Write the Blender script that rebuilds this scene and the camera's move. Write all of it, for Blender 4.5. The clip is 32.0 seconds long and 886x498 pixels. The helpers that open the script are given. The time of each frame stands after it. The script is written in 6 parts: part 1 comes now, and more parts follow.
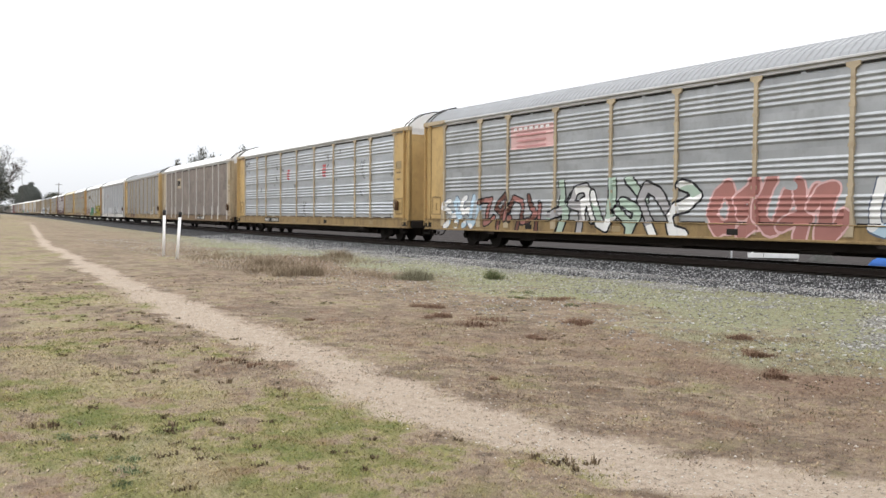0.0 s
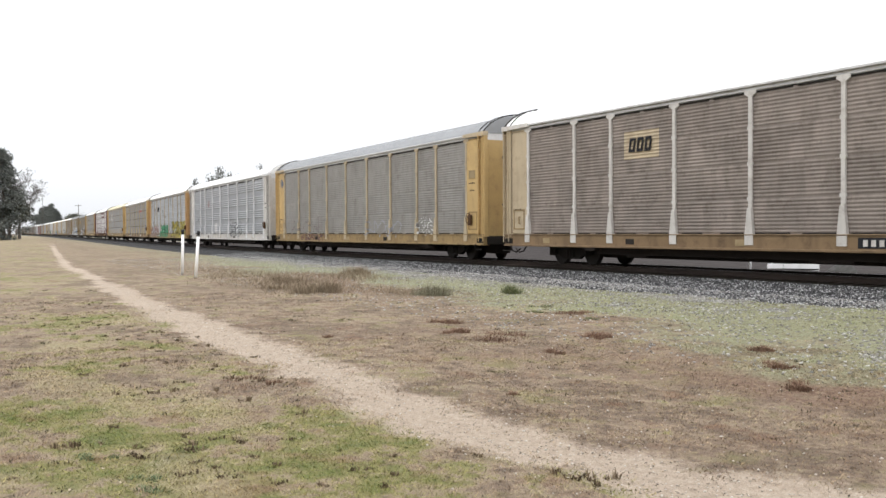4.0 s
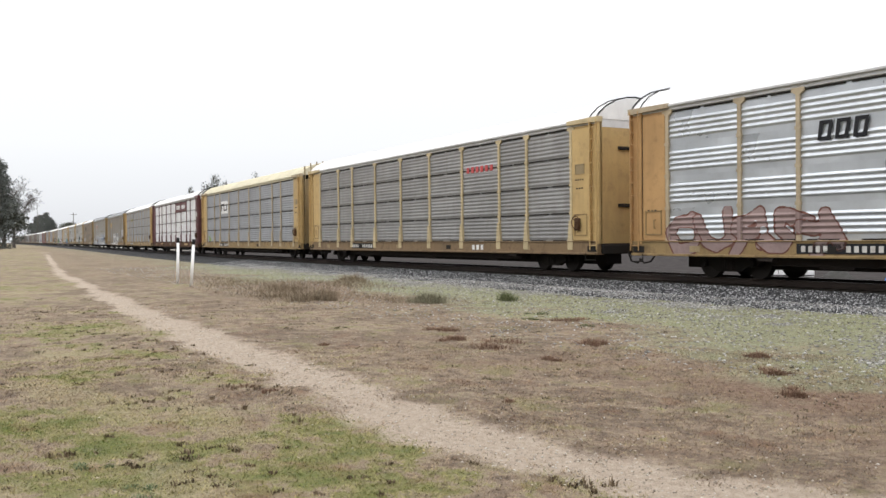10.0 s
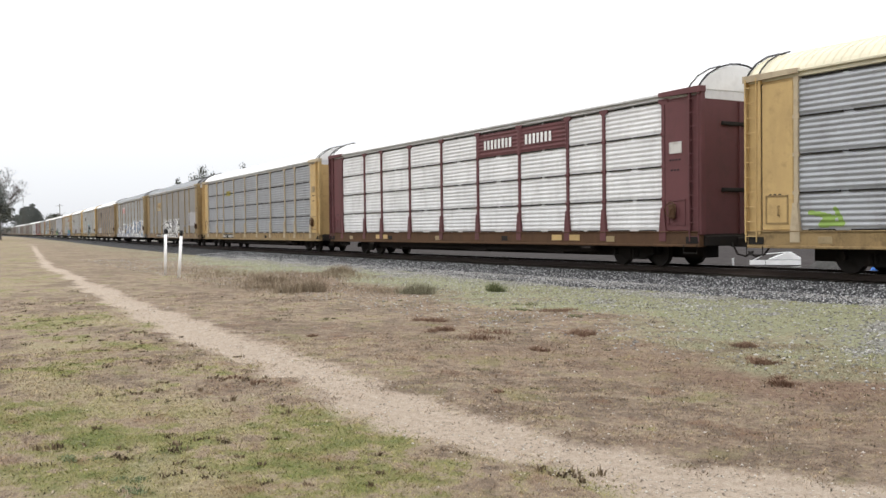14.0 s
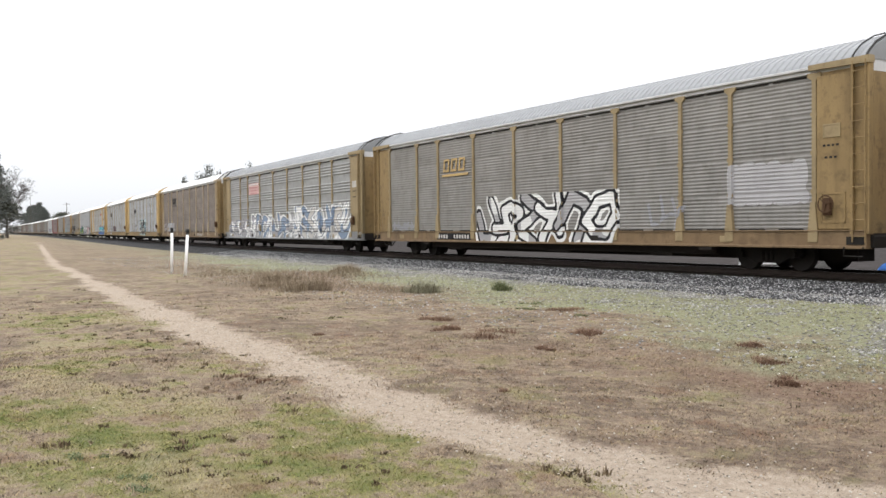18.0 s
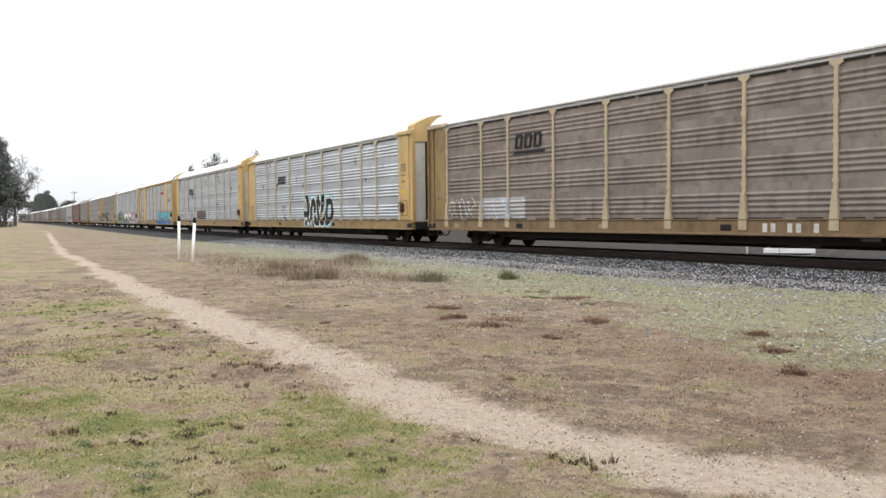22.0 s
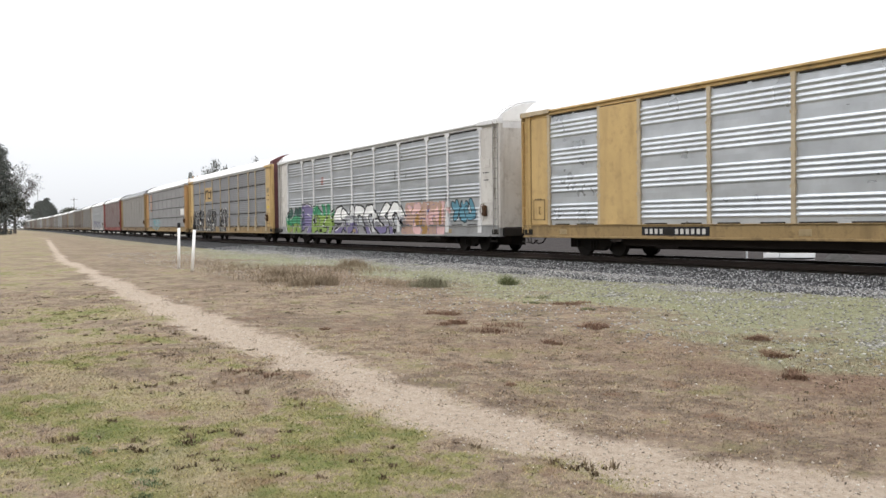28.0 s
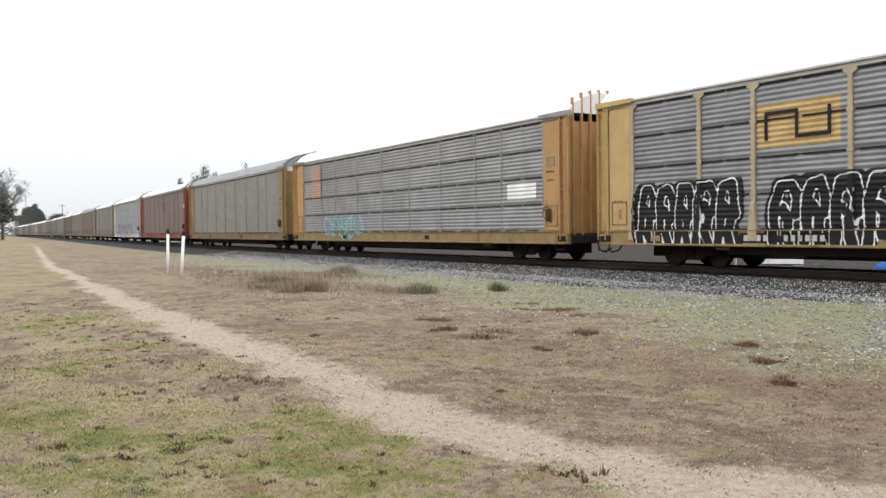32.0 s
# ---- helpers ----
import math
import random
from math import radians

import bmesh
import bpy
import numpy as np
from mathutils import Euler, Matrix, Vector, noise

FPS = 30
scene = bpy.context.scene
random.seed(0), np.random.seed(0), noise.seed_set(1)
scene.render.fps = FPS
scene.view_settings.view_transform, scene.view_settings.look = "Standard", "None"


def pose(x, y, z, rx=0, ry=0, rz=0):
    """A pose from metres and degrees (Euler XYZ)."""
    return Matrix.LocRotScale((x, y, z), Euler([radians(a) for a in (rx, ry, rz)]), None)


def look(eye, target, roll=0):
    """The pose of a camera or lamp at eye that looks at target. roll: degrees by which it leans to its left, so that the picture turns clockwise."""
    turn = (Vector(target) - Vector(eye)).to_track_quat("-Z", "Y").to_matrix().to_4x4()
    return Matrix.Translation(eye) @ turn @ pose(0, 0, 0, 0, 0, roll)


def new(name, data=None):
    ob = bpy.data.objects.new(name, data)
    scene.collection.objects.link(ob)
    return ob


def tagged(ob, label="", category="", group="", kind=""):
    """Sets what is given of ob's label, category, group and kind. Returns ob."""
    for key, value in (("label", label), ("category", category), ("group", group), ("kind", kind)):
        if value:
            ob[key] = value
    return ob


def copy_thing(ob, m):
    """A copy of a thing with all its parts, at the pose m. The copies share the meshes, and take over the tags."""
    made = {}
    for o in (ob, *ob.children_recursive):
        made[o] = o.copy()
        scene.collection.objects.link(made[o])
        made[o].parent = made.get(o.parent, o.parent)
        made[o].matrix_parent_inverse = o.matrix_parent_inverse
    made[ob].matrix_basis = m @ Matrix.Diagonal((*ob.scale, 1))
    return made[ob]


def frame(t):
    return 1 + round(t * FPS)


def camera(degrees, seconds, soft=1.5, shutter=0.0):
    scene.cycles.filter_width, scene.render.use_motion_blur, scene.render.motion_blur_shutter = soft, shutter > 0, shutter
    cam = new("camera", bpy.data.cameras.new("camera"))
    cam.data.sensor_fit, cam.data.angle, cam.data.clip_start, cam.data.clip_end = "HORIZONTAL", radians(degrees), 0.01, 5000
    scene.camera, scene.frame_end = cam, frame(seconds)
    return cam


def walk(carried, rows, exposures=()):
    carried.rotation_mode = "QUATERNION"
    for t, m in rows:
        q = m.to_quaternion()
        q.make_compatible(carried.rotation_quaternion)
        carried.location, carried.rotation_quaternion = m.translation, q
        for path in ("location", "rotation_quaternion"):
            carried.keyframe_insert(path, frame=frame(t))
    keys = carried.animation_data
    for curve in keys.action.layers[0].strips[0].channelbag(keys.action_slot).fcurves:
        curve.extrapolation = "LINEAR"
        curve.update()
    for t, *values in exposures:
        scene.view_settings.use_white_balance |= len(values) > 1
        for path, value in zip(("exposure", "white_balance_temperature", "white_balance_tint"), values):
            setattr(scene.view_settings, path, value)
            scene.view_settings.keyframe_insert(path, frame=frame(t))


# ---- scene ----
cam = camera(52.309, 32.0, soft=1.5)
EYE = (0.0, 0.0, 1.260)


def aim(heading, tilt, roll):
    a, b = radians(heading), radians(tilt)
    way = Vector((math.cos(b) * math.cos(a), math.cos(b) * math.sin(a), math.sin(b)))
    return look(EYE, Vector(EYE) + 10 * way, roll)


# seconds, heading, tilt, roll of a camera held in the hand at one spot
walk(cam, [(t, aim(h, p, r)) for t, h, p, r in (
    (0, 147.178, -2.149, 0.480), (0.5, 147.148, -2.153, 0.034), (1, 147.316, -2.157, -0.590), (1.5, 147.824, -2.298, -0.763),
    (2, 148.154, -2.205, -0.593), (2.5, 148.345, -1.876, -0.379), (3, 148.432, -1.591, -0.299), (3.5, 148.326, -1.217, -0.271),
    (5.5, 148.213, -1.187, -0.456), (6, 148.191, -1.176, -0.312), (6.5, 148.116, -1.262, -0.379), (7, 148.156, -1.209, -0.498),
    (7.5, 148.194, -1.101, -0.413), (8, 148.098, -0.914, -0.237), (8.5, 148.002, -0.788, -0.268), (9, 148.045, -0.756, -0.478),
    (9.5, 147.974, -0.758, -0.628), (10, 147.989, -0.707, -0.556), (10.5, 148.032, -0.631, -0.589), (11, 148.027, -0.811, -0.585),
    (11.5, 147.705, -0.981, -0.297), (12, 147.422, -1.042, -0.292), (12.5, 147.403, -1.184, -0.368), (13, 147.257, -1.398, -0.340),
    (13.5, 147.264, -1.367, -0.541), (14, 147.269, -1.295, -0.659), (14.5, 147.361, -1.270, -0.576), (16.5, 147.510, -1.535, -0.775),
    (17, 147.601, -1.559, -0.677), (17.5, 147.625, -1.478, -0.639), (18, 147.641, -1.355, -0.575), (18.5, 147.684, -1.468, -0.573),
    (19, 147.724, -1.664, -0.708), (19.5, 147.847, -1.788, -0.680), (20, 147.861, -1.960, -0.670), (20.5, 147.897, -2.067, -0.674),
    (21, 147.964, -2.062, -0.604), (21.5, 148.036, -2.156, -0.545), (22, 148.065, -2.083, -0.554), (22.5, 148.127, -2.212, -0.402),
    (23, 148.182, -2.337, -0.276), (23.5, 148.278, -2.540, -0.552), (24, 148.187, -2.492, -0.688), (24.5, 148.123, -2.124, -0.939),
    (25, 148.234, -1.760, -1.073), (25.5, 148.078, -1.443, -0.844), (27.5, 148.099, -1.715, -0.941), (28, 148.057, -1.717, -0.760),
    (28.5, 147.931, -1.656, -0.894), (29, 147.778, -1.478, -0.687), (29.5, 147.584, -1.501, -0.860), (30, 147.397, -1.520, -0.910),
    (30.5, 147.353, -1.499, -0.761), (31, 147.405, -1.393, -0.683), (31.5, 147.445, -1.268, -0.745), (32, 147.411, -1.324, -0.748),
)], exposures=((0, -0.05), (1, -0.03), (3, 0.0), (3.5, 0.0), (7, -0.02), (8, -0.1), (9, -0.17), (12, -0.19), (14, -0.1), (17, -0.1), (18, -0.03), (20, 0.0), (25, 0.0), (28, -0.1), (32, -0.1)))

# ---- overcast sky, broad weak sun ----
SUN_HIGH, SUN_TURN = radians(48), radians(200)
world = bpy.data.worlds.new("overcast")
scene.world = world
world.use_nodes = True
wn, wl = world.node_tree.nodes, world.node_tree.links
wn.clear()
w_out, w_bg = wn.new("ShaderNodeOutputWorld"), wn.new("ShaderNodeBackground")
w_sky, w_mix, w_geo = wn.new("ShaderNodeTexSky"), wn.new("ShaderNodeMix"), wn.new("ShaderNodeTexCoord")
w_sep, w_ramp = wn.new("ShaderNodeSeparateXYZ"), wn.new("ShaderNodeValToRGB")
w_dim = wn.new("ShaderNodeVectorMath")
w_sky.sky_type, w_sky.sun_disc = "NISHITA", False
w_sky.sun_elevation, w_sky.sun_rotation = SUN_HIGH, SUN_TURN
w_dim.operation = "SCALE"
w_dim.inputs["Scale"].default_value = 0.12
w_mix.data_type = "RGBA"
w_mix.inputs["Factor"].default_value = 0.9
wl.new(w_geo.outputs["Generated"], w_sep.inputs[0])
wl.new(w_sep.outputs["Z"], w_ramp.inputs[0])
ramp = w_ramp.color_ramp
ramp.elements[0].position, ramp.elements[0].color = 0.0, (0.90, 0.93, 0.99, 1)
ramp.elements[1].position, ramp.elements[1].color = 1.0, (3.0, 3.0, 3.05, 1)
for place, tone in ((0.045, (1.04, 1.06, 1.11, 1)), (0.10, (1.18, 1.19, 1.22, 1)), (0.19, (1.26, 1.26, 1.28, 1)), (0.4, (1.75, 1.75, 1.78, 1))):
    e = ramp.elements.new(place)
    e.color = tone
wl.new(w_sky.outputs[0], w_dim.inputs[0])
wl.new(w_dim.outputs["Vector"], w_mix.inputs["A"])
wl.new(w_ramp.outputs[0], w_mix.inputs["B"])
wl.new(w_mix.outputs["Result"], w_bg.inputs[0])
w_bg.inputs[1].default_value = 1.0
wl.new(w_bg.outputs[0], w_out.inputs[0])

sun_data = bpy.data.lights.new("sun", "SUN")
sun_data.energy, sun_data.angle, sun_data.color = 0.6, radians(25), (1.0, 0.97, 0.92)
sun = new("sun", sun_data)
sun.matrix_world = look((0, 0, 50), (math.sin(SUN_TURN) * -40, math.cos(SUN_TURN) * -40, 50 - 40 * math.tan(SUN_HIGH)))


# ---- materials ----
def mat(name, build):
    m = bpy.data.materials.new(name)
    m.use_nodes = True
    n, l = m.node_tree.nodes, m.node_tree.links
    build(n, l, n["Principled BSDF"])
    return m


def noise_node(n, l, scale, detail=4.0, rough=0.6, coord="Object", stretch=(1, 1, 1), shift=None):
    tc, mp, nz = n.new("ShaderNodeTexCoord"), n.new("ShaderNodeMapping"), n.new("ShaderNodeTexNoise")
    l.new(tc.outputs[coord], mp.inputs[0])
    mp.inputs["Scale"].default_value = stretch
    if shift is not None:
        l.new(shift, mp.inputs["Location"])
    l.new(mp.outputs[0], nz.inputs["Vector"])
    nz.inputs["Scale"].default_value, nz.inputs["Detail"].default_value = scale, detail
    nz.inputs["Roughness"].default_value = rough
    return nz.outputs["Fac"]


def ramp_node(n, l, fac, stops):
    r = n.new("ShaderNodeValToRGB")
    l.new(fac, r.inputs[0])
    el = r.color_ramp.elements
    while len(el) < len(stops):
        el.new(0.5)
    for s, (p, c) in zip(el, stops):
        s.position, s.color = p, (*c, 1) if len(c) == 3 else c
    return r.outputs[0]


def mix_node(n, l, fac, a, b, blend="MIX"):
    m = n.new("ShaderNodeMix")
    m.data_type, m.blend_type = "RGBA", blend
    for key, v in (("Factor", fac), ("A", a), ("B", b)):
        if isinstance(v, (int, float)):
            m.inputs[key].default_value = v
        elif isinstance(v, tuple):
            m.inputs[key].default_value = (*v, 1)
        else:
            l.new(v, m.inputs[key])
    return m.outputs["Result"]


def bump_node(n, l, b, fac, strength=0.3, dist=0.01):
    u = n.new("ShaderNodeBump")
    u.inputs["Strength"].default_value, u.inputs["Distance"].default_value = strength, dist
    l.new(fac, u.inputs["Height"])
    l.new(u.outputs[0], b.inputs["Normal"])


def own_shift(n, l):
    o, c = n.new("ShaderNodeObjectInfo"), n.new("ShaderNodeMath")
    c.operation = "MULTIPLY"
    c.inputs[1].default_value = 37.0
    l.new(o.outputs["Random"], c.inputs[0])
    return c.outputs[0]


def paint(name, col, dirt=(0.09, 0.07, 0.05), amount=0.5, rough=0.55, metal=0.0, spread=0.1, gloss=0.22):
    """Weathered paint or sheet: streaks running down, blotches, fine grain."""
    def build(n, l, b):
        s = own_shift(n, l)
        streak = noise_node(n, l, 1.3, 3, 0.55, stretch=(1.8, 1.8, 0.3), shift=s)
        smear = noise_node(n, l, 2.6, 5, 0.7, shift=s)
        blotch = noise_node(n, l, 0.8, 3, 0.6, shift=s)
        grain = noise_node(n, l, 22, 4, 0.7)
        dark = tuple(c * (1 - spread) for c in col)
        light = tuple(min(1, c * (1 + spread)) for c in col)
        base = ramp_node(n, l, blotch, [(0.3, dark), (0.7, light)])
        mask = ramp_node(n, l, streak, [(0.5, (0, 0, 0)), (0.8, (amount * 0.6,) * 3)])
        base = mix_node(n, l, mask, base, dirt)
        mask = ramp_node(n, l, smear, [(0.52, (0, 0, 0)), (0.75, (amount * 0.8,) * 3)])
        base = mix_node(n, l, mask, base, dirt)
        mask = ramp_node(n, l, grain, [(0.55, (0, 0, 0)), (0.8, (amount * (0.12 if metal > 0.62 else 0.5),) * 3)])
        base = mix_node(n, l, mask, base, dirt)
        l.new(base, b.inputs["Base Color"])
        b.inputs["Metallic"].default_value = metal
        b.inputs["Specular IOR Level"].default_value = gloss
        if metal > 0.25:
            b.inputs["Specular Tint"].default_value = (0.35, 0.35, 0.36, 1)
        l.new(ramp_node(n, l, blotch, [(0.2, (rough - 0.1,) * 3), (0.8, (min(1, rough + 0.15),) * 3)]), b.inputs["Roughness"])
        bump_node(n, l, b, grain, 0.04 if metal > 0.62 else 0.15, 0.004)
    return mat(name, build)


M = {}
M["yellow"] = paint("yellow_paint", (0.52, 0.365, 0.165), (0.19, 0.13, 0.068), 0.5)
M["yellow_pale"] = paint("faded_yellow_paint", (0.455, 0.375, 0.26), (0.20, 0.148, 0.098), 0.65)
M["cream"] = paint("faded_cream_paint", (0.50, 0.44, 0.335), (0.22, 0.17, 0.12), 0.6)
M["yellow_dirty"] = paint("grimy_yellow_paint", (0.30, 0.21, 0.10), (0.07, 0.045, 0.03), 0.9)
M["rusty_sill"] = paint("rusty_brown_sill", (0.22, 0.15, 0.085), (0.06, 0.04, 0.028), 0.8)
M["orange"] = paint("orange_tan_paint", (0.46, 0.28, 0.125), (0.14, 0.08, 0.04), 0.5)
M["white"] = paint("white_paint", (0.69, 0.69, 0.695), (0.30, 0.285, 0.27), 0.4)
M["white_dirty"] = paint("soiled_white_paint", (0.58, 0.56, 0.53), (0.18, 0.14, 0.11), 0.6)
M["maroon"] = paint("maroon_paint", (0.13, 0.053, 0.056), (0.07, 0.042, 0.036), 0.5)
M["red"] = paint("red_paint", (0.23, 0.055, 0.045), (0.1, 0.04, 0.03), 0.4)
M["red_grey"] = paint("faded_maroon_sheet", (0.185, 0.140, 0.135), (0.11, 0.085, 0.08), 0.5)
M["pink_grey"] = paint("faded_red_sheet", (0.30, 0.22, 0.21), (0.12, 0.08, 0.07), 0.5)
M["silver"] = paint("bright_galvanised_sheet", (0.60, 0.63, 0.665), (0.40, 0.40, 0.405), 0.28, 0.31, 0.6, 0.1)
M["zinc"] = paint("dull_zinc_sheet", (0.49, 0.51, 0.532), (0.33, 0.325, 0.32), 0.28, 0.33, 0.6, 0.12)
M["grey"] = paint("dull_galvanised_sheet", (0.335, 0.337, 0.34), (0.16, 0.145, 0.13), 0.45, 0.48, 0.4, 0.14)
M["grey_dark"] = paint("dirty_galvanised_sheet", (0.262, 0.252, 0.238), (0.12, 0.105, 0.09), 0.55, 0.55, 0.2, 0.16)
M["dull"] = paint("weathered_galvanised_sheet", (0.365, 0.37, 0.368), (0.19, 0.175, 0.16), 0.5, 0.48, 0.3, 0.15)
M["brown"] = paint("rust_brown_grimed_sheet", (0.235, 0.203, 0.18), (0.09, 0.07, 0.058), 0.8, 0.7, 0.1, 0.22)
M["slate_warm"] = paint("brownish_grey_sheet", (0.298, 0.294, 0.290), (0.16, 0.142, 0.125), 0.45, 0.48, 0.35, 0.14)
M["straw"] = paint("faded_straw_paint", (0.54, 0.44, 0.265), (0.24, 0.17, 0.10), 0.5)
M["slate"] = paint("slate_grey_sheet", (0.265, 0.272, 0.285), (0.14, 0.13, 0.12), 0.4, 0.48, 0.4, 0.14)
M["slate_pale"] = paint("pale_slate_sheet", (0.36, 0.373, 0.393), (0.18, 0.17, 0.16), 0.4, 0.48, 0.4, 0.12)
M["blue_grey"] = paint("blue_grey_sheet", (0.43, 0.447, 0.462), (0.2, 0.19, 0.18), 0.4, 0.36, 0.45, 0.12)
M["roof_white"] = paint("white_roof_sheet", (0.80, 0.80, 0.79), (0.45, 0.43, 0.40), 0.25)
M["roof_grey"] = paint("grey_roof_sheet", (0.29, 0.30, 0.31), (0.25, 0.24, 0.23), 0.35, 0.5, 0.1)
M["roof_cream"] = paint("cream_roof_sheet", (0.63, 0.585, 0.44), (0.4, 0.35, 0.25), 0.25)
M["under"] = paint("grimy_underframe_steel", (0.036, 0.028, 0.025), (0.016, 0.012, 0.01), 0.6, 0.8)
M["rusty_iron"] = paint("rusty_iron", (0.10, 0.055, 0.03), (0.04, 0.025, 0.018), 0.6, 0.8)
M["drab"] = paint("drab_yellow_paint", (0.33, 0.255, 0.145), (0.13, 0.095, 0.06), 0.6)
M["label_yellow"] = paint("bright_yellow_label", (0.62, 0.47, 0.06), (0.3, 0.2, 0.05), 0.3)
M["iron"] = paint("dark_cast_iron", (0.022, 0.019, 0.017), (0.035, 0.022, 0.016), 0.5, 0.8)
M["wheel"] = paint("worn_wheel_steel", (0.035, 0.03, 0.027), (0.025, 0.018, 0.014), 0.5, 0.75)
M["pipe"] = paint("black_steel_tube", (0.03, 0.03, 0.03), (0.08, 0.06, 0.05), 0.4, 0.5)
M["rail"] = paint("rail_steel", (0.07, 0.055, 0.048), (0.04, 0.03, 0.025), 0.5, 0.55, 0.4)
M["rail_head"] = paint("polished_rail_head", (0.42, 0.41, 0.40), (0.2, 0.17, 0.15), 0.3, 0.3, 0.8)
M["tie"] = paint("creosoted_timber", (0.03, 0.025, 0.02), (0.02, 0.016, 0.012), 0.5, 0.9)
for key, col in (("ink", (0.015, 0.015, 0.018)), ("chalk", (0.78, 0.78, 0.77)), ("g_red", (0.36, 0.165, 0.145)), ("g_pink", (0.64, 0.42, 0.41)),
                 ("g_green", (0.05, 0.26, 0.13)), ("g_lime", (0.24, 0.36, 0.09)), ("g_yellow", (0.36, 0.31, 0.055)), ("g_cyan", (0.11, 0.42, 0.48)), ("g_azure", (0.045, 0.13, 0.34)),
                 ("g_skyblue", (0.45, 0.58, 0.68)), ("g_grey", (0.30, 0.30, 0.32)), ("g_mint", (0.40, 0.50, 0.42)),
                 ("g_violet", (0.19, 0.165, 0.30)), ("g_salmon", (0.43, 0.29, 0.23)), ("g_rust", (0.14, 0.06, 0.045)), ("g_scarlet", (0.50, 0.085, 0.085)),
                 ("g_orange", (0.34, 0.20, 0.07)), ("g_pine", (0.035, 0.085, 0.07)), ("g_slate", (0.11, 0.14, 0.20)), ("g_steel", (0.24, 0.31, 0.42)), ("g_teal", (0.11, 0.26, 0.34)), ("g_rose", (0.55, 0.28, 0.275)), ("g_pale", (0.40, 0.39, 0.40)), ("g_mauve", (0.12, 0.085, 0.09))):
    M[key] = paint("sprayed_" + key.replace("g_", ""), col, tuple(c * 0.5 + 0.05 for c in col), 0.3, 0.6)


def seal(name, col_a, col_b, scale, rough=0.9, strength=0.5, dist=0.02, gloss=0.12):
    """Rough natural surface of two colours."""
    def build(n, l, b):
        big = noise_node(n, l, scale, 6, 0.65)
        fine = noise_node(n, l, scale * 14, 5, 0.7)
        c = ramp_node(n, l, big, [(0.3, col_a), (0.7, col_b)])
        c = mix_node(n, l, ramp_node(n, l, fine, [(0.4, (0, 0, 0)), (0.7, (0.45,) * 3)]), c, tuple(v * 0.5 for v in col_a))
        l.new(c, b.inputs["Base Color"])
        b.inputs["Roughness"].default_value = rough
        b.inputs["Specular IOR Level"].default_value = gloss
        bump_node(n, l, b, fine, strength, dist)
    return mat(name, build)


def island(name, stops, rough=0.85, thin=0.0):
    """Colour that differs from piece to piece of a joined mesh."""
    def build(n, l, b):
        g = n.new("ShaderNodeNewGeometry")
        c = ramp_node(n, l, g.outputs["Random Per Island"], stops)
        fine = noise_node(n, l, 30, 3, 0.6)
        c = mix_node(n, l, ramp_node(n, l, fine, [(0.4, (0, 0, 0)), (0.8, (0.35,) * 3)]), c, tuple(v * 0.5 for v in stops[0][1]))
        l.new(c, b.inputs["Base Color"])
        b.inputs["Roughness"].default_value = rough
        b.inputs["Specular IOR Level"].default_value = 0.15
    return mat(name, build)


M["bark"] = seal("bark", (0.10, 0.08, 0.065), (0.17, 0.14, 0.115), 5)
# needles and leaves lightened and greyed, distance haze put into their colour
M["needles"] = island("hazed_pine_needles", [(0.0, (0.09, 0.10, 0.095)), (0.6, (0.15, 0.162, 0.15)), (1.0, (0.22, 0.23, 0.205))])
M["leaves"] = island("hazed_olive_leaves", [(0.0, (0.055, 0.06, 0.048)), (0.6, (0.09, 0.096, 0.075)), (1.0, (0.14, 0.135, 0.105))])
M["twigs"] = island("grey_twigs", [(0.0, (0.07, 0.06, 0.055)), (1.0, (0.14, 0.125, 0.115))])
M["dry_brush"] = island("dry_brush", [(0.0, (0.17, 0.135, 0.095)), (0.5, (0.29, 0.232, 0.165)), (1.0, (0.42, 0.345, 0.245))])
M["sage_brush"] = island("sage_brush", [(0.0, (0.15, 0.14, 0.095)), (0.5, (0.25, 0.24, 0.165)), (1.0, (0.37, 0.35, 0.25))])
M["leafy_weed"] = island("leafy_green_weed", [(0.0, (0.10, 0.13, 0.07)), (0.5, (0.17, 0.205, 0.11)), (1.0, (0.27, 0.285, 0.16))])
M["rust_weed"] = island("rusty_weed", [(0.0, (0.13, 0.078, 0.055)), (0.5, (0.215, 0.135, 0.095)), (1.0, (0.33, 0.225, 0.155))])
M["green_weed"] = island("green_weed", [(0.0, (0.07, 0.085, 0.045)), (0.5, (0.13, 0.15, 0.07)), (1.0, (0.22, 0.22, 0.11))])
M["stone"] = island("ballast_stone", [(0.0, (0.025, 0.025, 0.027)), (0.4, (0.075, 0.075, 0.078)), (0.7, (0.22, 0.22, 0.223)), (1.0, (0.72, 0.72, 0.72))])
M["pale_stone"] = island("pale_gravel", [(0.0, (0.15, 0.143, 0.132)), (0.5, (0.29, 0.277, 0.258)), (1.0, (0.55, 0.535, 0.505))])
M["pebble"] = island("pebble", [(0.0, (0.22, 0.185, 0.15)), (0.5, (0.42, 0.36, 0.30)), (1.0, (0.62, 0.575, 0.51))])
# dark stone bed; its bare strip by the rails doubles as shade there
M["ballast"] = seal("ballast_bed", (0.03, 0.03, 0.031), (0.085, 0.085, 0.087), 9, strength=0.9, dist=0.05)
M["post_white"] = paint("white_plastic", (0.9, 0.9, 0.9), (0.5, 0.48, 0.44), 0.05, 0.4)
M["post_black"] = paint("black_plastic", (0.02, 0.02, 0.022), (0.05, 0.05, 0.05), 0.3, 0.4)
M["chord"] = paint("pale_grey_painted_steel", (0.55, 0.55, 0.55), (0.2, 0.19, 0.17), 0.4)
